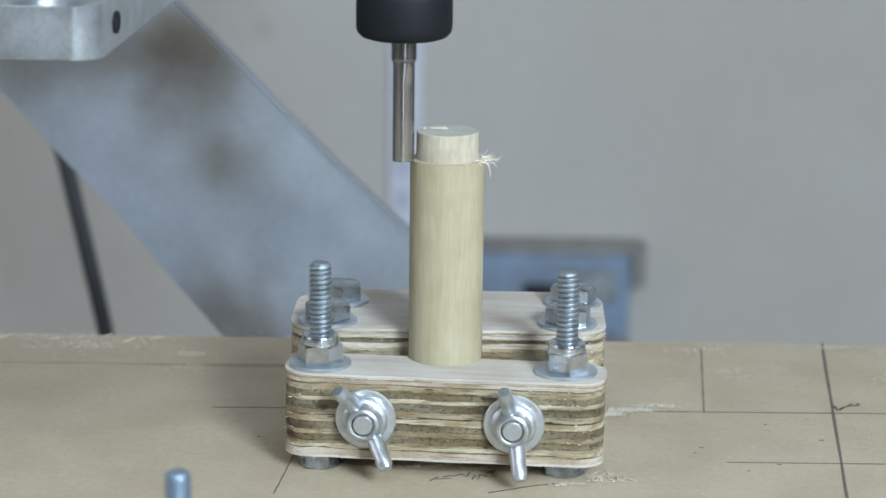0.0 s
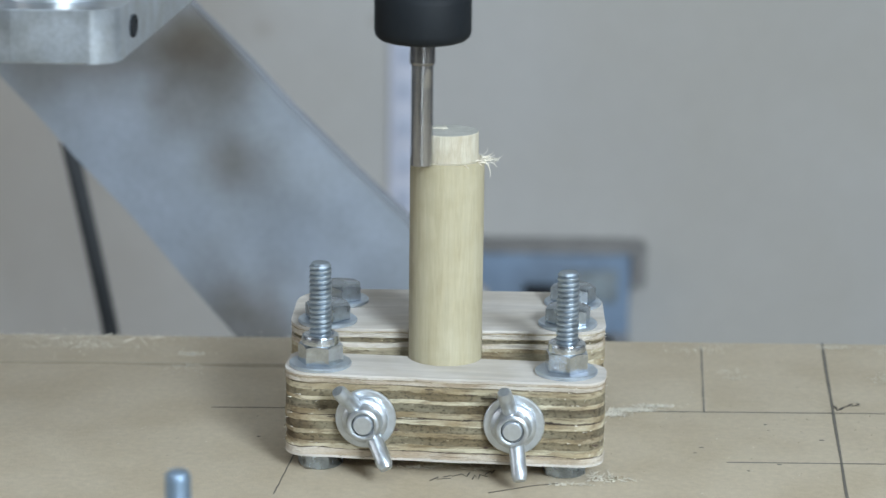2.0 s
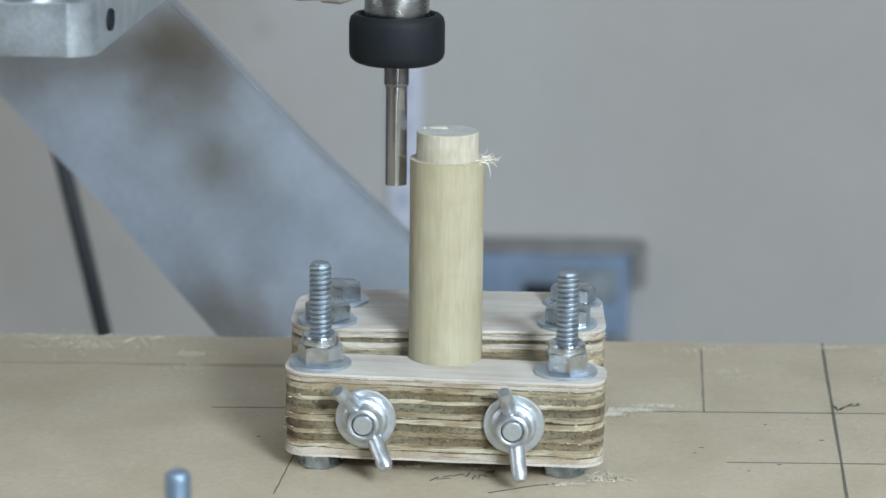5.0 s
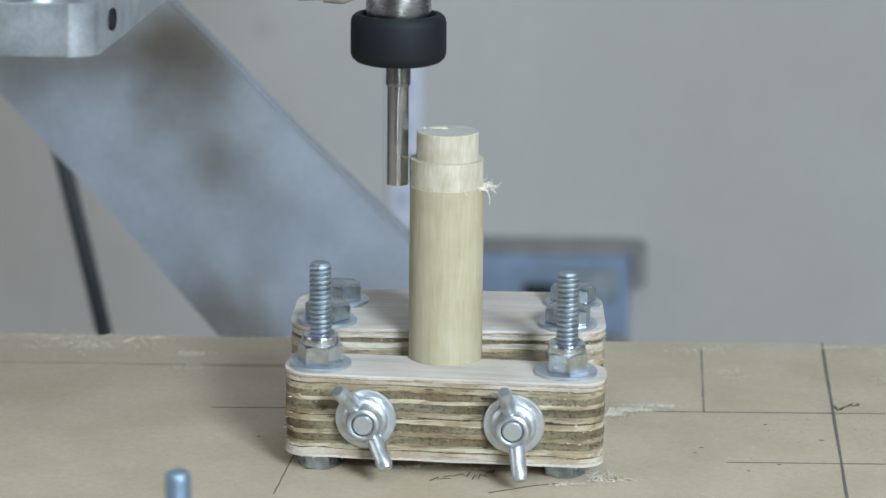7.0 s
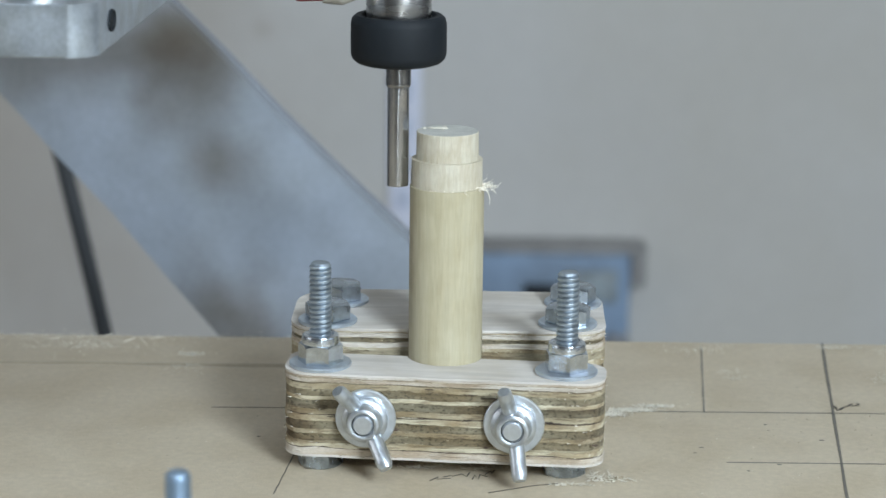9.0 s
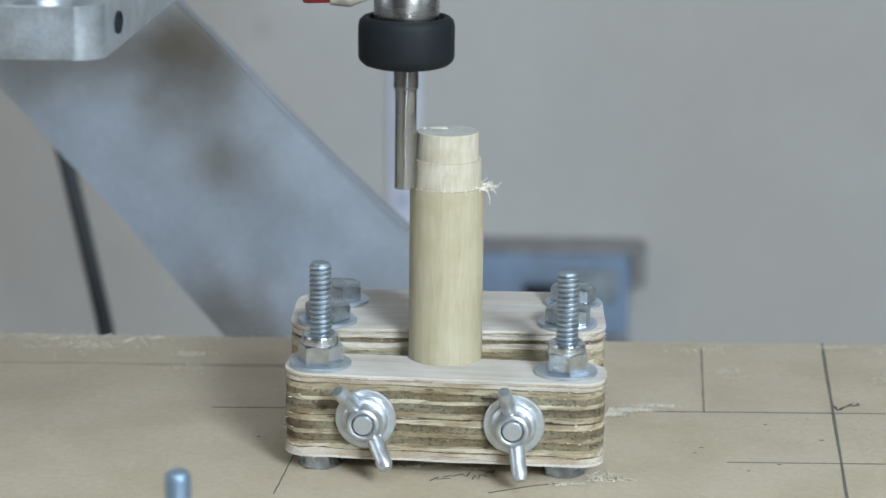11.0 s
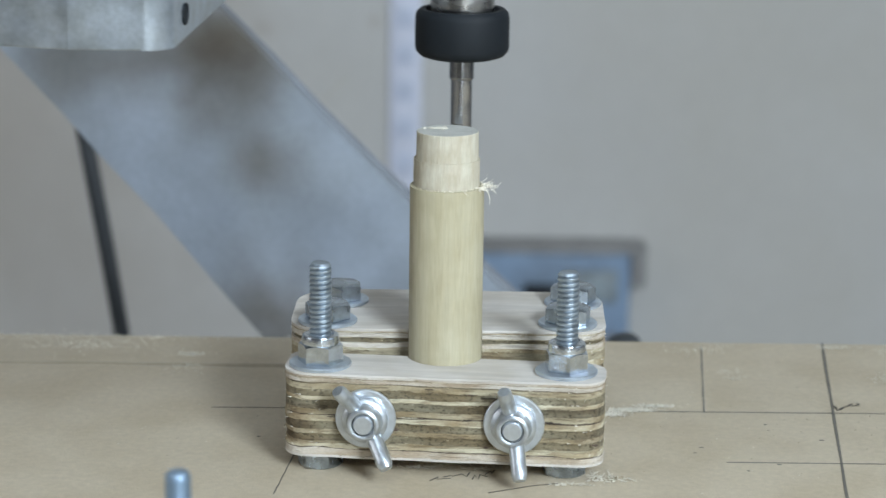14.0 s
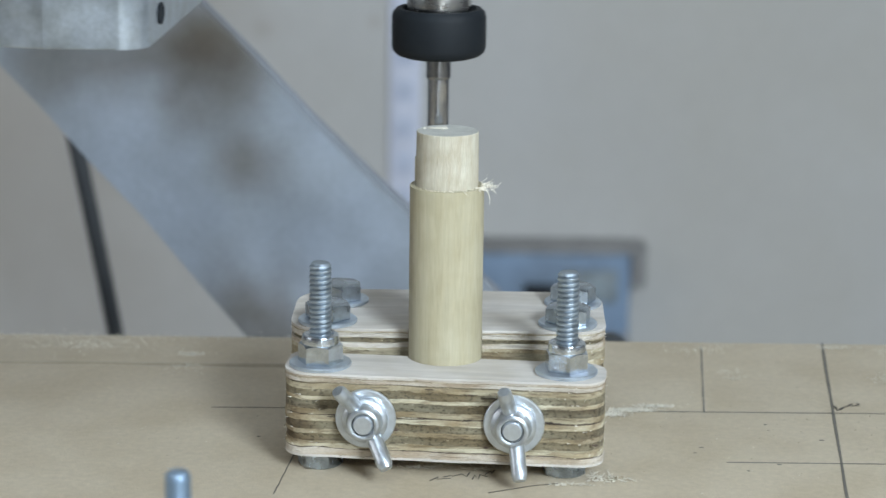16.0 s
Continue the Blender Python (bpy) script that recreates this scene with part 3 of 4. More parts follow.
FRONT_LAYERS = [(0.0007, FACE), (0.0021, WHITE), (0.0003, GLUE), (0.0012, PALE), (0.0006, TAN), (0.0024, DARK), (0.0014, TAN), (0.0025, DARK), (0.0018, PALE), (0.0003, GLUE),
                (0.0017, TAN), (0.0026, DARK), (0.0012, PALE), (0.0023, DARK), (0.0017, TAN), (0.0004, DARK), (0.0011, WHITE), (0.0002, TAN), (0.0007, WHITE), (0.0006, FACE)]


def frayed(block, outline_of, layers, count, mat=PALE, beyond=0.0, reach=0.00045):
    """Short torn slivers along the veneers' outer edges."""
    bm = bmesh.new()
    outer = outline_of(0.0001, 0.0)
    heights = [sum(h for h, _ in layers[:k]) for k in range(1, len(layers))]
    for _ in range(count):
        k = random.randrange(len(outer) - 1)
        a, b = Vector(outer[k]), Vector(outer[k + 1])
        if (b - a).length < 1e-6 or abs(a.x) < 0.0145 and a.y > -0.012:
            continue
        if abs(a.x) < beyond:
            continue
        p = a + (b - a) * random.random()
        d = (b - a).normalized()
        n = Vector((d.y, -d.x))
        z = random.choice(heights) + random.uniform(-0.0004, 0.0004)
        length, w = random.uniform(0.0004, 0.0016), random.uniform(0.00006, 0.00016)
        q = p + d * length * random.choice((-1, 1)) + n * random.uniform(0.0001, reach)
        v = [bm.verts.new((p.x, p.y, z - w)), bm.verts.new((p.x, p.y, z + w)), bm.verts.new((q.x, q.y, z + random.uniform(-1, 1) * 0.0004)),
             bm.verts.new((p.x + n.x * w * 2, p.y + n.y * w * 2, z))]
        for f in ((0, 1, 2), (1, 3, 2), (3, 0, 2)):
            bm.faces.new([v[t] for t in f])
    tagged(part("frayed_edge", bm, mat, block), "", "", "", "stuff")


front_block = ply_block("front_clamp_block", pose(0, 0, FRONT_Z, 0, 0, YAW), front_outline, FRONT_LAYERS,
                        "plywood clamp block raised on bolt heads, pale face and brown-striped edge")
REAR_LAYERS = [(0.0030, FACE), (0.0020, PALE), (0.0024, DARK), (0.0024, PALE), (0.0024, DARK), (0.0022, PALE), (0.0026, DARK), (0.0022, PALE), (0.0024, DARK),
               (0.0022, PALE), (0.0026, DARK), (0.0020, PALE), (0.0026, TAN), (0.0010, PALE), (0.0014, WHITE), (0.0012, DARK), (0.0004, TAN), (0.0014, WHITE), (0.0003, TAN), (0.0004, WHITE), (0.0007, FACE)]
rear_block = ply_block("rear_clamp_block", pose(0, 0, BED_Z + 0.0001, 0, 0, -1.0), rear_outline, REAR_LAYERS,
                       "thicker plywood clamp block bolted flat onto the bed")
frayed(front_block, front_outline, FRONT_LAYERS, 300)
frayed(rear_block, rear_outline, REAR_LAYERS, 300)
frayed(front_block, front_outline, FRONT_LAYERS, 300, FIBRE, 0.036, 0.0012)
frayed(rear_block, rear_outline, REAR_LAYERS, 220, FIBRE, 0.034, 0.0010)


def voids(block, spots):
    """Gaps where the veneers' edges broke out: flat irregular dark chips, the gaps' shade put into their colour."""
    for x, z, length, h in spots:
        bm = bmesh.new()
        n = 9
        low = [bm.verts.new((x + length * (k / (n - 1) - 0.5), FRONT_Y + 0.00004, z - h * math.sin(math.pi * k / (n - 1)) * random.uniform(0.3, 0.6) - 0.00002)) for k in range(n)]
        top = [bm.verts.new((v.co.x, v.co.y, z + h * math.sin(math.pi * k / (n - 1)) * random.uniform(0.2, 0.6) + 0.00002)) for k, v in enumerate(low)]
        back = [bm.verts.new((v.co.x, FRONT_Y + 0.0012, v.co.z)) for v in low]
        for k in range(n - 1):
            bm.faces.new((low[k], low[k + 1], top[k + 1], top[k]))
            bm.faces.new((back[k], back[k + 1], low[k + 1], low[k]))
        part("glue_gap", bm, GLUE, block)


VOIDS = [(-0.0088, 0.013, 0.01, 0.00022), (-0.003, 0.0132, 0.005, 0.0003), (-0.0122, 0.0132, 0.004, 0.0002), (0.0071, 0.0131, 0.005, 0.0003), (0.0346, 0.0133, 0.007, 0.0006), (0.0332, 0.0136, 0.003, 0.0008), (-0.0122, 0.0095, 0.0022, 0.0013), (0.0147, 0.0051, 0.0016, 0.0007), (0.0468, 0.0072, 0.002, 0.0008), (-0.0022, 0.0223, 0.003, 0.0004), (0.01, 0.0211, 0.004, 0.0004), (0.0161, 0.0203, 0.006, 0.0005), (-0.0307, 0.0127, 0.004, 0.0003)]
voids(front_block, VOIDS)
FRONT_TOP = FRONT_Z + sum(h for h, _ in FRONT_LAYERS)
REAR_TOP = BED_Z + 0.0001 + sum(h for h, _ in REAR_LAYERS)


def washer(r, h=0.0014):
    return lathe([(0.0033, 0), (r - 0.0003, 0), (r, 0.0003), (r, h - 0.0003), (r - 0.0003, h), (0.0033, h), (0.0033, 0)], 48)


def clamp_bolt(x, y, turn, top):
    b = empty("clamp_bolt", pose(x, y, 0, 0, 0, turn), "zinc-plated hex bolt standing upright with lock nut and washer", "bolt", "bolts of the front clamp block")
    part("bolt_head", moved(hexagon(0.0119, FRONT_Z - BED_Z), Matrix.Translation((0, 0, FRONT_Z)) @ Matrix.Rotation(math.pi, 4, "X")), ZINC_DULL, b)
    part("threaded_shank", thread(0.0033, FRONT_Z, top, 0.0015, 0.0008), THREAD, b)
    part("washer", moved(washer(0.0093, 0.0012), Matrix.Translation((0, 0, FRONT_TOP))), BLUE_WASHER, b)
    z = FRONT_TOP + 0.0012
    nut = part("lock_nut", moved(hexagon(0.0117, 0.0058, 0.0052), Matrix.Translation((0, 0, z))), ZINC, b)
    part("nut_collar", moved(lathe([(0.0056, 0), (0.0056, 0.0021), (0.0054, 0.0027), (0.0049, 0.0030), (0.0041, 0.0030), (0.0037, 0.0026), (0.0031, 0.0024), (0.0031, 0)], 40),
                             Matrix.Translation((0, 0, z + 0.0055))), ZINC, nut)
    return b


c5, s5 = math.cos(radians(YAW)), math.sin(radians(YAW))


def on_front(x, y):
    return x * c5 - y * s5, x * s5 + y * c5


clamp_bolt(*on_front(-0.0360, -0.0143), 24, 0.0605)
clamp_bolt(*on_front(0.0374, -0.0128), 6, 0.0599)


def hold_down_bolt(x, y, turn):
    b = empty("hold_down_bolt", pose(x, y, REAR_TOP, 0, 0, turn), "zinc-plated hex head bolt screwed down over a washer", "bolt", "bolts of the rear clamp block")
    part("washer", washer(0.0091, 0.0012), BLUE_WASHER, b)
    part("bolt_head", moved(hexagon(0.0126, 0.0047), Matrix.Translation((0, 0, 0.0014))), ZINC_DULL, b)
    part("shank", lathe([(0, -0.034), (0.0031, -0.034), (0.0031, 0.0015), (0, 0.0015)], 20), ZINC_DULL, b)
    return b


hold_down_bolt(-0.0362, 0.0130, 15)
hold_down_bolt(0.0376, 0.0122, 46)
hold_down_bolt(-0.0334, 0.0368, 5)
hold_down_bolt(0.0404, 0.0368, 35)


def wing(reach=0.0106, thickness=0.0024):
    """One wing: a flat tapered ear that leans outwards, in the local x-z plane."""
    bm = bmesh.new()
    rows = []
    for k in range(9):
        t = k / 8
        x = 0.0035 + reach * t
        z = 0.0030 + 0.0080 * t ** 1.2
        half = 0.0031 * (0.95 - 0.15 * t) * (1 if t < 0.9 else 0.8)
        thick = thickness - 0.0001 * t
        if t == 1:
            half, thick = half * 0.8, thick * 0.8
        ring = []
        for i in range(14):
            a = 2 * math.pi * i / 14
            c, s = math.cos(a), math.sin(a)
            ring.append(bm.verts.new((x - 0.55 * half * s, thick * (abs(c) ** 0.7) * (1 if c > 0 else -1), z + 0.9 * half * s)))
        rows.append(ring)
    for a, b in zip(rows, rows[1:]):
        for i in range(14):
            bm.faces.new((a[i], a[(i + 1) % 14], b[(i + 1) % 14], b[i]))
    bm.faces.new(rows[0][::-1])
    bm.faces.new(rows[-1])
    return bm


def wing_nut(x, z, turn):
    px, py = on_front(x, FRONT_Y)
    m = pose(px, py, z, 0, 0, YAW) @ Matrix.Rotation(radians(90), 4, "X") @ Matrix.Rotation(radians(turn), 4, "Z")
    b = empty("wing_nut", m, "cast zinc wing nut on a washer, tightened against the plywood edge", "wing nut", "wing nuts of the clamp")
    part("washer", washer(0.0090), WASHER, b)
    hub = part("hub", lathe([(0.0031, 0.0014), (0.0067, 0.0014), (0.0068, 0.0029), (0.0063, 0.0035), (0.0055, 0.0039), (0.0051, 0.0066), (0.0047, 0.0075), (0.0040, 0.0078),
                       (0.0034, 0.0076), (0.0034, 0.0014)], 40), CAST, b)
    part("wing", wing(), CAST, hub)
    part("wing", moved(wing(0.0098, 0.0022), Matrix.Rotation(math.pi, 4, "Z")), CAST, hub)
    part("bolt_end", lathe([(0, -0.020), (0.0031, -0.020), (0.0031, 0.0076), (0.0026, 0.0082), (0, 0.0083)], 32), WASHER, b)
    return b


wing_nut(-0.0210, 0.0161, -58)
wing_nut(0.0229, 0.0161, -79)

# out-of-focus bolt near the camera
nb = empty("standing_bolt", pose(-0.0604, -0.186, BED_Z), "blue-tinted zinc threaded bolt standing upright on the bed", "bolt")
part("threaded_shank", thread(0.0030, 0.0, 0.0582), ZINC_BLUE, nb)
part("nut", hexagon(0.0111, 0.0055, 0.0045), ZINC, nb)

# ---- dowel ----
Z_TOP, Z_A, Z_B = 0.0985, 0.0902, 0.0820
R_DOWEL, R_TENON = 0.0111, 0.0093
dowel = empty("dowel", pose(0, 0, 0), "pale round wooden dowel clamped upright, its top cut thinner", "dowel")
part("shaft", lathe([(0, BED_Z), (R_DOWEL, BED_Z), (R_DOWEL, Z_B), (0, Z_B)], 72), DOWEL, dowel)
tb = lathe([(0, Z_B), (R_TENON, Z_B), (R_TENON, Z_A), (R_TENON - 0.00002, Z_A + 0.0002), (R_TENON - 0.0001, Z_TOP - 0.0002), (R_TENON - 0.0003, Z_TOP)], 72)
part("tenon", tb, FRESH, dowel, "freshly cut rough tenon")
part("end_grain", lathe([(R_TENON - 0.0003, Z_TOP), (R_TENON - 0.002, Z_TOP + 0.0001), (0, Z_TOP)], 72), END, dowel)
rim = bmesh.new()
for i in range(150):
    a = random.uniform(0, 2 * math.pi)
    r = random.uniform(R_TENON + 0.0001, R_DOWEL - 0.0005)
    h = random.uniform(0.0002, 0.0006)
    c, s = math.cos(a), math.sin(a)
    w = 0.0003
    vs = [rim.verts.new((r * c - s * w, r * s + c * w, Z_B - 0.0001)), rim.verts.new((r * c + s * w, r * s - c * w, Z_B - 0.0001)),
          rim.verts.new(((r + 0.0003) * c, (r + 0.0003) * s, Z_B + h))]
    rim.faces.new(vs)
tagged(part("ragged_fibres", rim, FIBRE, dowel), "", "", "", "stuff")


def fibre(bm, start, d, length, curl, w=0.00022):
    """A thin torn fibre that starts at start and curls away."""
    p, v = Vector(start), Vector(d).normalized()
    axis = v.orthogonal().normalized()
    axis.rotate(Matrix.Rotation(random.uniform(0, 6.28), 3, v))
    pts = [p.copy()]
    for k in range(7):
        v = Matrix.Rotation(curl / 7, 3, axis) @ v
        p = p + v * length / 7
        pts.append(p.copy())
    tube(pts, w, 5, bm, taper=[1, 1.1, 1, 1, 0.9, 0.7, 0.5, 0.25])


crumbs = bmesh.new()
for i in range(11):
    st = (random.choice((-0.0052, -0.0032, -0.0006)) + random.gauss(0, 0.0007), random.gauss(0.0024, 0.0009), Z_TOP + 0.0002)
    fibre(crumbs, st, (random.uniform(-1, 1), random.uniform(-0.6, 0.6), random.uniform(0.0, 0.06)), random.uniform(0.0010, 0.0024), random.uniform(-0.5, 0.5), random.uniform(0.00020, 0.00045))
tagged(part("crumbs", crumbs, SHAVING, dowel), "", "", "", "stuff")


fringe = empty("torn_fringe", pose(0, 0, 0), "torn pale wood fibres hanging from the freshly cut shoulder", "wood fibres")
fb = bmesh.new()
for i in range(22):
    a = radians(random.gauss(-10, 16))
    st = ((R_DOWEL - 0.0008) * math.cos(a), (R_DOWEL - 0.0008) * math.sin(a), Z_B + random.uniform(-0.0004, 0.0006))
    fibre(fb, st, (1, random.gauss(-0.1, 0.3), random.gauss(-0.22, 0.2)), random.uniform(0.002, 0.0066), random.uniform(-2.4, 2.4), random.uniform(0.00007, 0.00015))
for i in range(7):
    st = (R_DOWEL + random.uniform(0.002, 0.0045), random.uniform(-0.003, 0.0), Z_B + random.uniform(-0.0008, 0.0006))
    fibre(fb, st, (random.uniform(-0.3, 0.6), 0.1, random.uniform(-1, 0.4)), random.uniform(0.0012, 0.0034), random.uniform(-2.5, 2.5), random.uniform(0.00007, 0.00013))
for i in range(9):
    a = radians(random.choice((200, 215, 300, 318, 330, 340, 350)) + random.uniform(-4, 4))
    st = ((R_DOWEL - 0.0002) * math.cos(a), (R_DOWEL - 0.0002) * math.sin(a), Z_B)
    fibre(fb, st, (math.cos(a), math.sin(a), -0.3), random.uniform(0.0008, 0.0024), random.uniform(-1.5, 1.5), 0.0001)
part("fibres", fb, FIBRE, fringe)
fringe["kind"] = "stuff"

# thin rings of wood that the cutter takes off, in short pieces
PASSES = [(0.0111, 0.01078, Z_B, Z_A, 5.04, 1.965, DOWEL), (0.01078, 0.01050, Z_B, Z_A, 7.00, 1.965, FRESH), (0.01050, 0.01008, Z_B, Z_A, 8.97, 1.91, FRESH),
          (0.01008, 0.0097, Z_B, Z_A, 12.72, 1.84, FRESH), (0.0097, R_TENON + 0.00001, Z_B, Z_A, 14.56, 1.84, FRESH)]
PIECES = 20
offcuts = []


def offcut_pieces():
    for r1, r0, z0, z1, t0, period, mat in PASSES:
        for i, (z0, z1) in itertools.product(range(PIECES), ((z0, (z0 + z1) / 2), ((z0 + z1) / 2, z1))):
            a0, a1 = 360 / PIECES * i, 360 / PIECES * (i + 1)
            mid = radians((a0 + a1) / 2)
            mx, my = r1 * math.cos(mid), r1 * math.sin(mid)
            bm = bmesh.new()
            lathe([(r0, z0), (r1, z0), (r1, z1), (r0, z1), (r0, z0)], 4, bm, a0, a1)
            bmesh.ops.remove_doubles(bm, verts=bm.verts, dist=1e-7)
            bmesh.ops.holes_fill(bm, edges=[e for e in bm.edges if len(e.link_faces) == 1], sides=6)
            ob = part("wood_chip", bm, mat)
            tagged(ob, "thin pale chip of dowel wood, cut free by the router", "wood chip", "wood chips")
            # angle swept since the left side, where each turn begins
            turn = (math.degrees(mid) - 180) % 360 / 360
            cut = t0 + turn * period
            # never in the air on the half second
            late = math.ceil(cut * 2) / 2 - cut
            offcuts.append((ob, (mx, my, z0), cut + (late + 0.01 if late < 0.17 else 0), mid))


offcut_pieces()

# shavings parked on the bed's blurred back edge; flight points fit the camera's view
FLIGHTS = [(0.5, 0.0867, 0.02, 0.0905, 0.0128, 3.5), (0.5, 0.102, 0.03, 0.074, 0.0075, 1.0), (11.5, 0.031, 0.03, 0.071, 0.0028, 2.6), (12.5, -0.0759, 0.02, 0.1173, 0.0042, 0.8),
           (12.5, -0.1114, 0.02, 0.0615, 0.0040, 1.2), (12.5, -0.0885, 0.02, 0.0672, 0.0060, 0.5), (13.5, 0.0235, 0.02, 0.099, 0.0050, 1.4), (14.5, -0.0575, 0.0, 0.031, 0.0060, 0.6)]
flyers = []


def loose_shaving(t, x, y, z, length, curl):
    i = len(flyers)
    bm = bmesh.new()
    pts, p, v = [], Vector((0, 0, 0)), Vector((1, 0, 0))
    for k in range(11):
        pts.append(p.copy())
        v = Matrix.Rotation(curl / 11, 3, "Y") @ v
        p = p + v * length / 10
    mid = sum(pts, Vector()) / len(pts)
    tube([q - mid for q in pts], 0.0004 if i == 0 else 0.00016, 6, bm, taper=[0.4, 0.7, 0.9, 1, 1.1, 1, 1, 0.9, 0.8, 0.6, 0.3])
    ob = part("curled_shaving", bm, FIBRE)
    tagged(ob, "thin pale curl of wood thrown up by the cutter", "wood shaving", "loose wood shavings")
    rest = pose(-0.165 + 0.009 * i, 0.119 + 0.0025 * (i % 3), BED_Z + 0.0006, 90, 0, 20 * (i % 3))
    ob.matrix_basis = rest
    flyers.append((ob, rest, t, (x, y, z)))


for flight in FLIGHTS:
    loose_shaving(*flight)

# ---- shavings on the bed ----


def shavings(name, spots, label, mat=SHAVING):
    bm = bmesh.new()
    for cx, cy, sx, sy, n, size in spots:
        for i in range(n):
            x, y = random.gauss(cx, sx), random.gauss(cy + BED_Y, sy)
            z = random.uniform(0.0002, 0.0005)
            d = (random.uniform(-1, 1), random.uniform(-1, 1), random.uniform(0, 0.25))
            p, v = Vector((x, y, z)), Vector(d).normalized()
            w = random.uniform(0.00003, 0.00012)
            length = size * random.uniform(0.4, 1.3)
            pts, curl = [], random.uniform(-2.2, 2.2)
            for k in range(5):
                pts.append(Vector((p.x, p.y, max(0.0001, p.z))))
                v = Matrix.Rotation(curl / 5, 3, "Z") @ v
                p = p + v * length / 5
            rows = []
            for k, q in enumerate(pts):
                dd = (pts[min(k + 1, 4)] - pts[max(k - 1, 0)])
                s = Vector((-dd.y, dd.x, 0)).normalized() * w
                rows.append((bm.verts.new(q + s), bm.verts.new(q - s), bm.verts.new(q - s + Vector((0, 0, 0.00012))), bm.verts.new(q + s + Vector((0, 0, 0.00012)))))
            for a, b in zip(rows, rows[1:]):
                for j in range(4):
                    bm.faces.new((a[j], a[(j + 1) % 4], b[(j + 1) % 4], b[j]))
    moved(bm, Matrix.Translation((0, 0, BED_Z)))
    return tagged(part(name, bm, mat), label, "wood shavings", "", "stuff")


shavings("wood_shavings", [(0.054, 0.0325, 0.0026, 0.0014, 520, 0.0008), (0.061, 0.0370, 0.004, 0.0010, 700, 0.0008), (0.069, 0.0415, 0.0035, 0.0008, 330, 0.0008),
                           (0.0455, -0.0310, 0.0026, 0.0016, 45, 0.0016), (0.0462, -0.0282, 0.0022, 0.0014, 26, 0.0030),
                           (0.038, -0.0358, 0.005, 0.0008, 70, 0.0012), (0.052, -0.0315, 0.003, 0.0012, 40, 0.0014), (-0.004, -0.0218, 0.005, 0.0006, 110, 0.0016),
                           (0.013, -0.0225, 0.003, 0.0006, 50, 0.0016), (-0.10, 0.095, 0.04, 0.012, 110, 0.0007), (-0.135, 0.114, 0.022, 0.003, 420, 0.0009),
                           (-0.125, 0.104, 0.012, 0.003, 350, 0.0007), (-0.06, 0.115, 0.03, 0.002, 200, 0.0009), (-0.042, 0.107, 0.003, 0.0016, 170, 0.0008),
                           (0.10, 0.065, 0.02, 0.02, 30, 0.0006), (0.088, 0.107, 0.007, 0.0030, 110, 0.0008), (0.096, 0.113, 0.006, 0.002, 60, 0.0008), (0.138, 0.112, 0.004, 0.0012, 150, 0.0008),
                           (0.160, 0.108, 0.006, 0.004, 160, 0.0008), (0.098, 0.080, 0.0030, 0.0020, 60, 0.0007), (0.098, 0.073, 0.0016, 0.0012, 30, 0.0007),
                           (0.150, 0.075, 0.003, 0.0030, 120, 0.0007), (-0.09, 0.05, 0.03, 0.03, 30, 0.0006), (0.09, 0.0, 0.04, 0.04, 25, 0.0005),
                           (-0.088, 0.094, 0.002, 0.0012, 200, 0.0008), (-0.088, 0.078, 0.004, 0.003, 60, 0.0012)],
         "pale curled wood shavings and dust scattered on the bed")
shavings("dark_specks", [(0.09, 0.01, 0.05, 0.035, 60, 0.0006), (-0.06, -0.01, 0.03, 0.03, 30, 0.0005), (0.12, 0.02, 0.02, 0.01, 14, 0.0012), (0.052, -0.029, 0.002, 0.001, 12, 0.0011)],
         "dark specks of sawdust and pin marks on the bed", GROOVE)

# ---- background ----
strip = empty("wall_strip", pose(0, 1.4995, 0), "white plastic strip with blue marks fixed upright on the wall", "wall strip")
part("strip_body", box(-0.052, -0.0225, -0.006, 0.0, -0.9, 0.40, 0.001), STRIP, strip)
for k in range(10):
    z = -0.06 - 0.034 * k
    part("mark", box(-0.0455, -0.0300, -0.0072, -0.0055, z - 0.008, z + 0.010, 0.0005), STRIP_MARK, strip)

cab = empty("tool_cabinet", pose(0, 0, 0), "blue-grey painted metal tool cabinet with a dark rim against the wall", "cabinet")
part("cabinet_body", box(-0.06, 0.172, 1.46, 1.498, -0.9, -0.3045, 0.004), BLUE, cab)
part("rim", box(-0.064, 0.187, 1.456, 1.498, -0.3042, -0.2985, 0.002), TRIM_DARK, cab, "dark grey rim")
part("rim_end", box(0.1725, 0.186, 1.456, 1.498, -0.336, -0.3045, 0.003), TRIM_DARK, cab)
# dark hollow drawn as a black patch, its shade in the colour
part("slot", box(0.074, 0.114, 1.4575, 1.4615, -0.353, -0.334, 0.001), BLACK, cab, "black patch standing for a dark opening")
part("plate", box(0.112, 0.160, 1.4565, 1.4615, -0.350, -0.320, 0.001), GREY_GREEN, cab, "pale grey-green plate")
# block added to darken a spot low on the cabinet
part("latch", box(0.150, 0.172, 1.448, 1.4605, -0.398, -0.379, 0.004), FRAME, cab, "dark block added for a dark spot")

# ---- movement ----
R1, R2, P1, P2, CX = 0.01290, 0.01432, 1.84, 1.965, -0.0005
LIFT = 0.0082


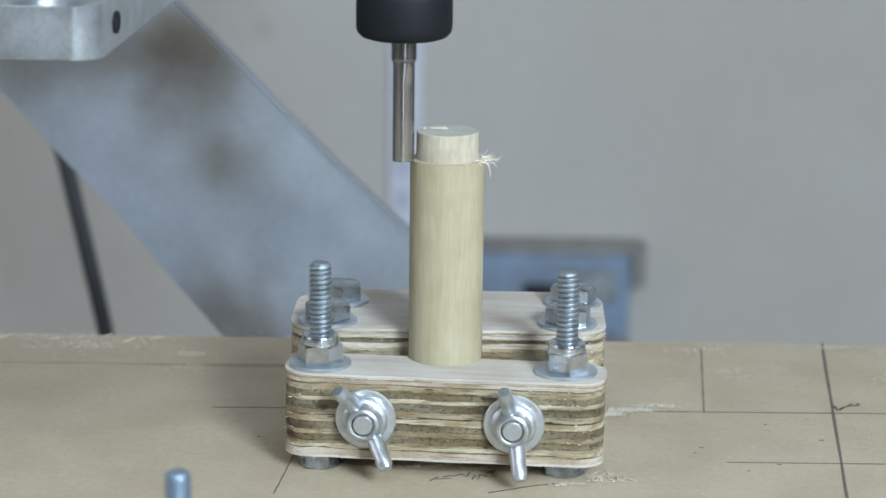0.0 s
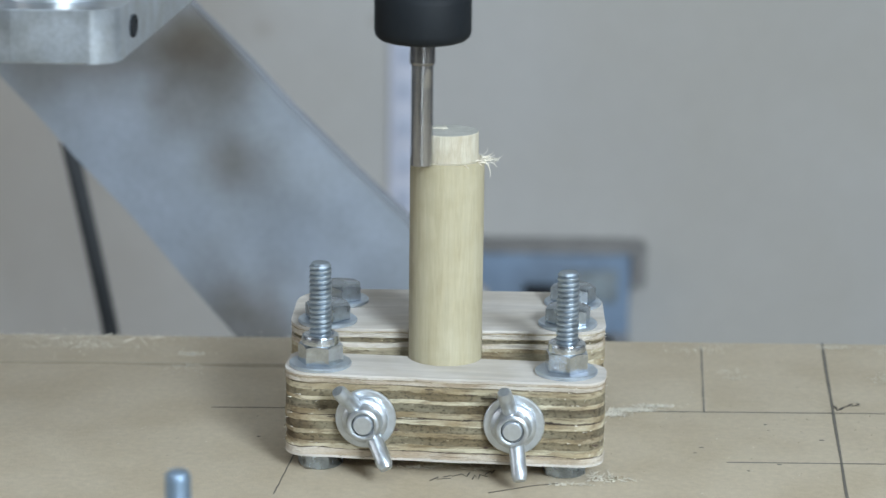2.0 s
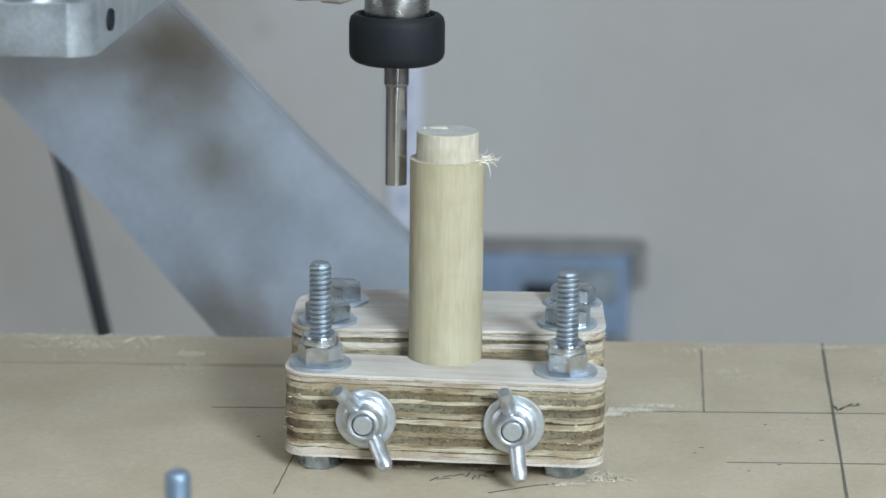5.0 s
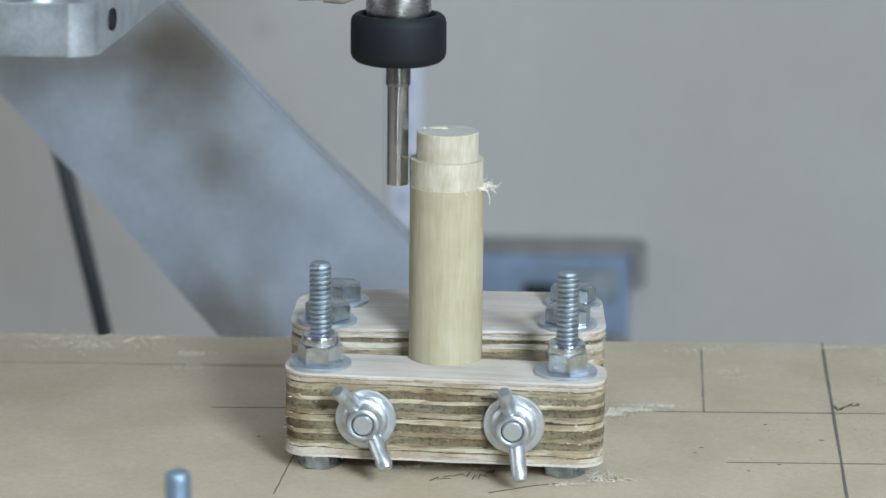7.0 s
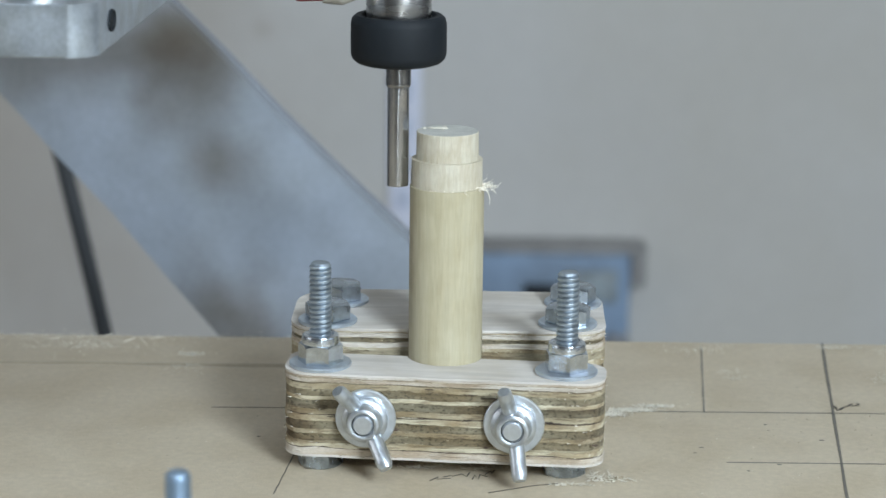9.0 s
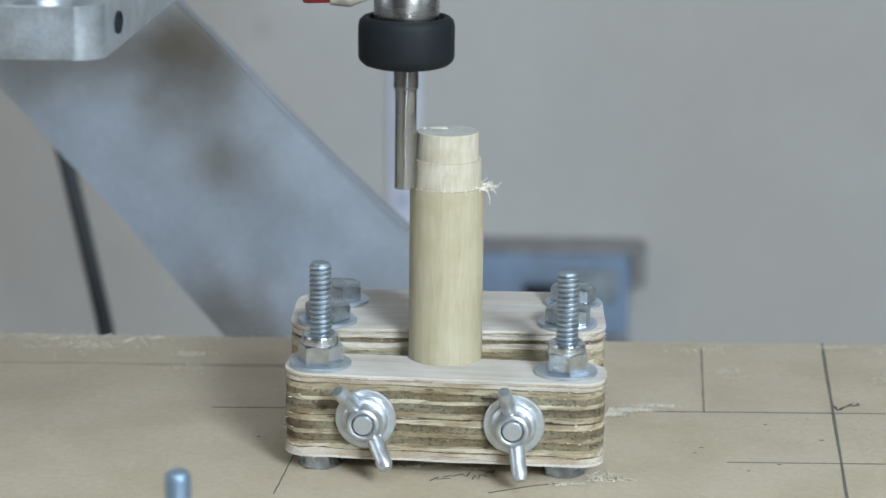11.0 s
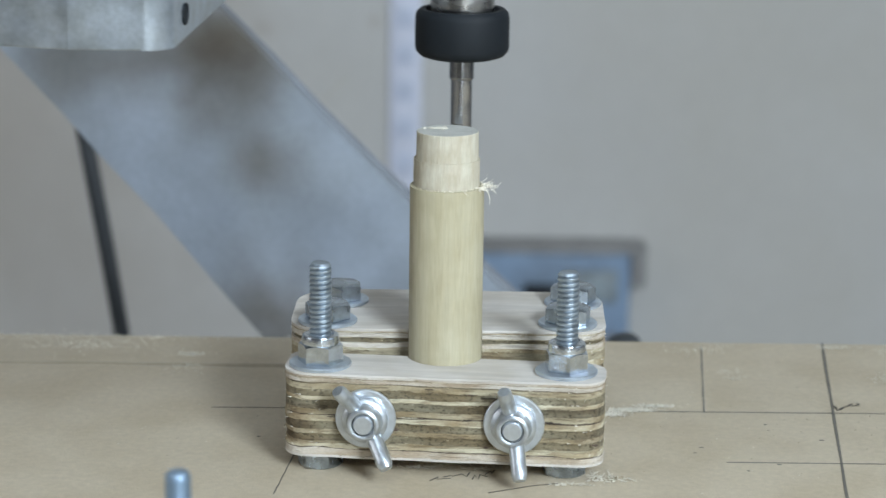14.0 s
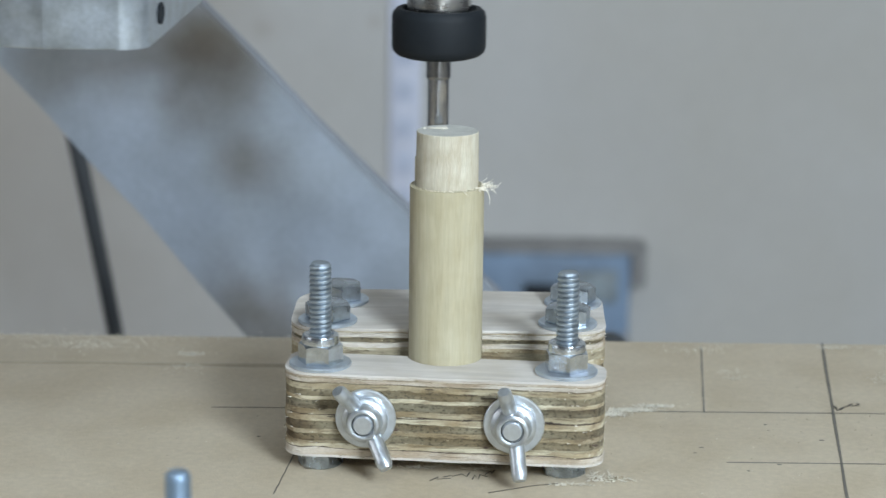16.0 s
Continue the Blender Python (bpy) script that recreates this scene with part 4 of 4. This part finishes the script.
def tool_at(t):
    """Centre of the cutter over the bed and its height above the low level."""
    if t <= 3.552:
        a = radians((360 / P1 + 1.7) * t - 360 / P1 * 1.712 + 177)
        return CX + R1 * math.cos(a) - 0.0006 * max(0.0, 1 - t / 0.3), R1 * math.sin(a), LIFT
    if t < 5.04:
        keys = [(3.552, CX - R1, -0.0007, LIFT), (3.7, -0.0145, -0.0040, LIFT), (3.85, -0.0157, -0.0062, LIFT), (4.0, -0.0168, -0.0072, LIFT), (4.2, -0.0179, -0.0080, LIFT),
                (4.5, -0.0190, -0.0075, LIFT * 0.5), (4.8, -0.0175, 0.0, 0.0), (5.04, CX - R2, 0.0, 0.0)]
        for a, b in zip(keys, keys[1:]):
            if a[0] <= t <= b[0]:
                u = (t - a[0]) / (b[0] - a[0])
                return tuple(p + (q - p) * u for p, q in zip(a[1:], b[1:]))
    if t <= 8.97:
        a = radians(360 / P2 * (t - 5.04) + 180)
        return CX + R2 * math.cos(a), R2 * math.sin(a), 0.0
    if t <= 10.883:
        u = (t - 8.97) / 1.913
        a, r = radians(360 * u + 180), R2 + (R1 - R2) * u
        return CX + r * math.cos(a), r * math.sin(a), 0.0
    a = radians(360 / P1 * (t - 10.883) + 180)
    return CX + R1 * math.cos(a), R1 * math.sin(a), 0.0


def motions():
    times = [k / 10 for k in range(161)]
    path = [(t, *tool_at(t)) for t in times]
    walk(gantry, [(t, pose(x + 0.0006, 0, 0)) for t, x, y, z in path])
    walk(carriage, [(t, pose(x + 0.0008, y, 0)) for t, x, y, z in path])
    walk(spindle, [(t, pose(x, y, z)) for t, x, y, z in path])
    walk(cable, [(t, pose(-0.1855 + 0.54 * x, 0.62, -0.14, 0, x * 160, 0)) for t, x, y, z in path])
    walk(fringe, [(0.0, pose(0, 0, LIFT)), (5.2, pose(0, 0, LIFT)), (6.0, pose(0, 0, 0)), (16.0, pose(0, 0, 0))])
    for i, (ob, rest, t, (x, y, z)) in enumerate(flyers):
        away = 1 if x > 0 else -1
        start = rest.translation
        tilt, spin = (0, 114) if i == 0 else (8 * i - 30, 20 * i - 70)
        slow = Vector((0.0102 * away, 0.0, -0.0051)) if i == 0 else Vector((0.0035 * away, 0.0, 0.0065))
        lift = pose((start.x + x) / 2, (start.y + y) / 2, max(start.z, z) + 0.004, 90 + (tilt - 90) * 0.5, spin * 0.5, 0)
        before, after = pose(x - slow.x, y, z - slow.z, tilt, spin - 4, 0), pose(x + slow.x, y, z + slow.z, tilt, spin + 4, 0)
        past = pose(x + (x - start.x) * 1.2 + away * 0.05, y + 0.03, z - 0.02, tilt, spin + 30, 20)
        floor_at = pose(away * (0.75 + 0.05 * i), 0.1, -0.8993, tilt + 40, spin + 60, 40)
        walk(ob, [(0.0, rest), (max(0.1, t - 0.3), rest), (t - 0.15, lift), (t - 0.05, before), (t + 0.05, after), (t + 0.2, past), (t + 0.7, floor_at), (16.0, floor_at)])
    rng = random.Random(5)
    for ob, (x, y, z), cut, mid in offcuts:
        rest, back = pose(0, 0, 0), Matrix.Translation((-x, -y, -z))
        # flung off along the cutter's turn, then down to the floor
        way = Vector((-math.sin(mid) + 0.3 * math.cos(mid), math.cos(mid) + 0.3 * math.sin(mid), 0)).normalized()
        way.rotate(Matrix.Rotation(rng.uniform(-0.5, 0.5), 3, "Z"))
        far = Vector((x, y, z)) + way * rng.uniform(0.16, 0.24) + Vector((0, 0, rng.uniform(-0.03, 0.015)))
        side = 1 if far.x > 0 else -1
        rows = [(0.0, rest)]
        if cut < 15.8:
            rows += [(cut, rest), (cut + 0.1, pose(*far, 60, 40, 30) @ back), (cut + 0.2, pose(far.x * 1.8, far.y * 1.8, z - 0.02, 120, 80, 60) @ back),
                     (cut + 0.6, pose(side * rng.uniform(0.7, 1.2), rng.uniform(-0.3, 0.3), -0.8995, 90, 0, 90) @ back)]
            rows.append((max(16.0, cut + 0.7), rows[-1][1]))
        else:
            rows.append((16.0, rest))
        walk(ob, rows)


motions()
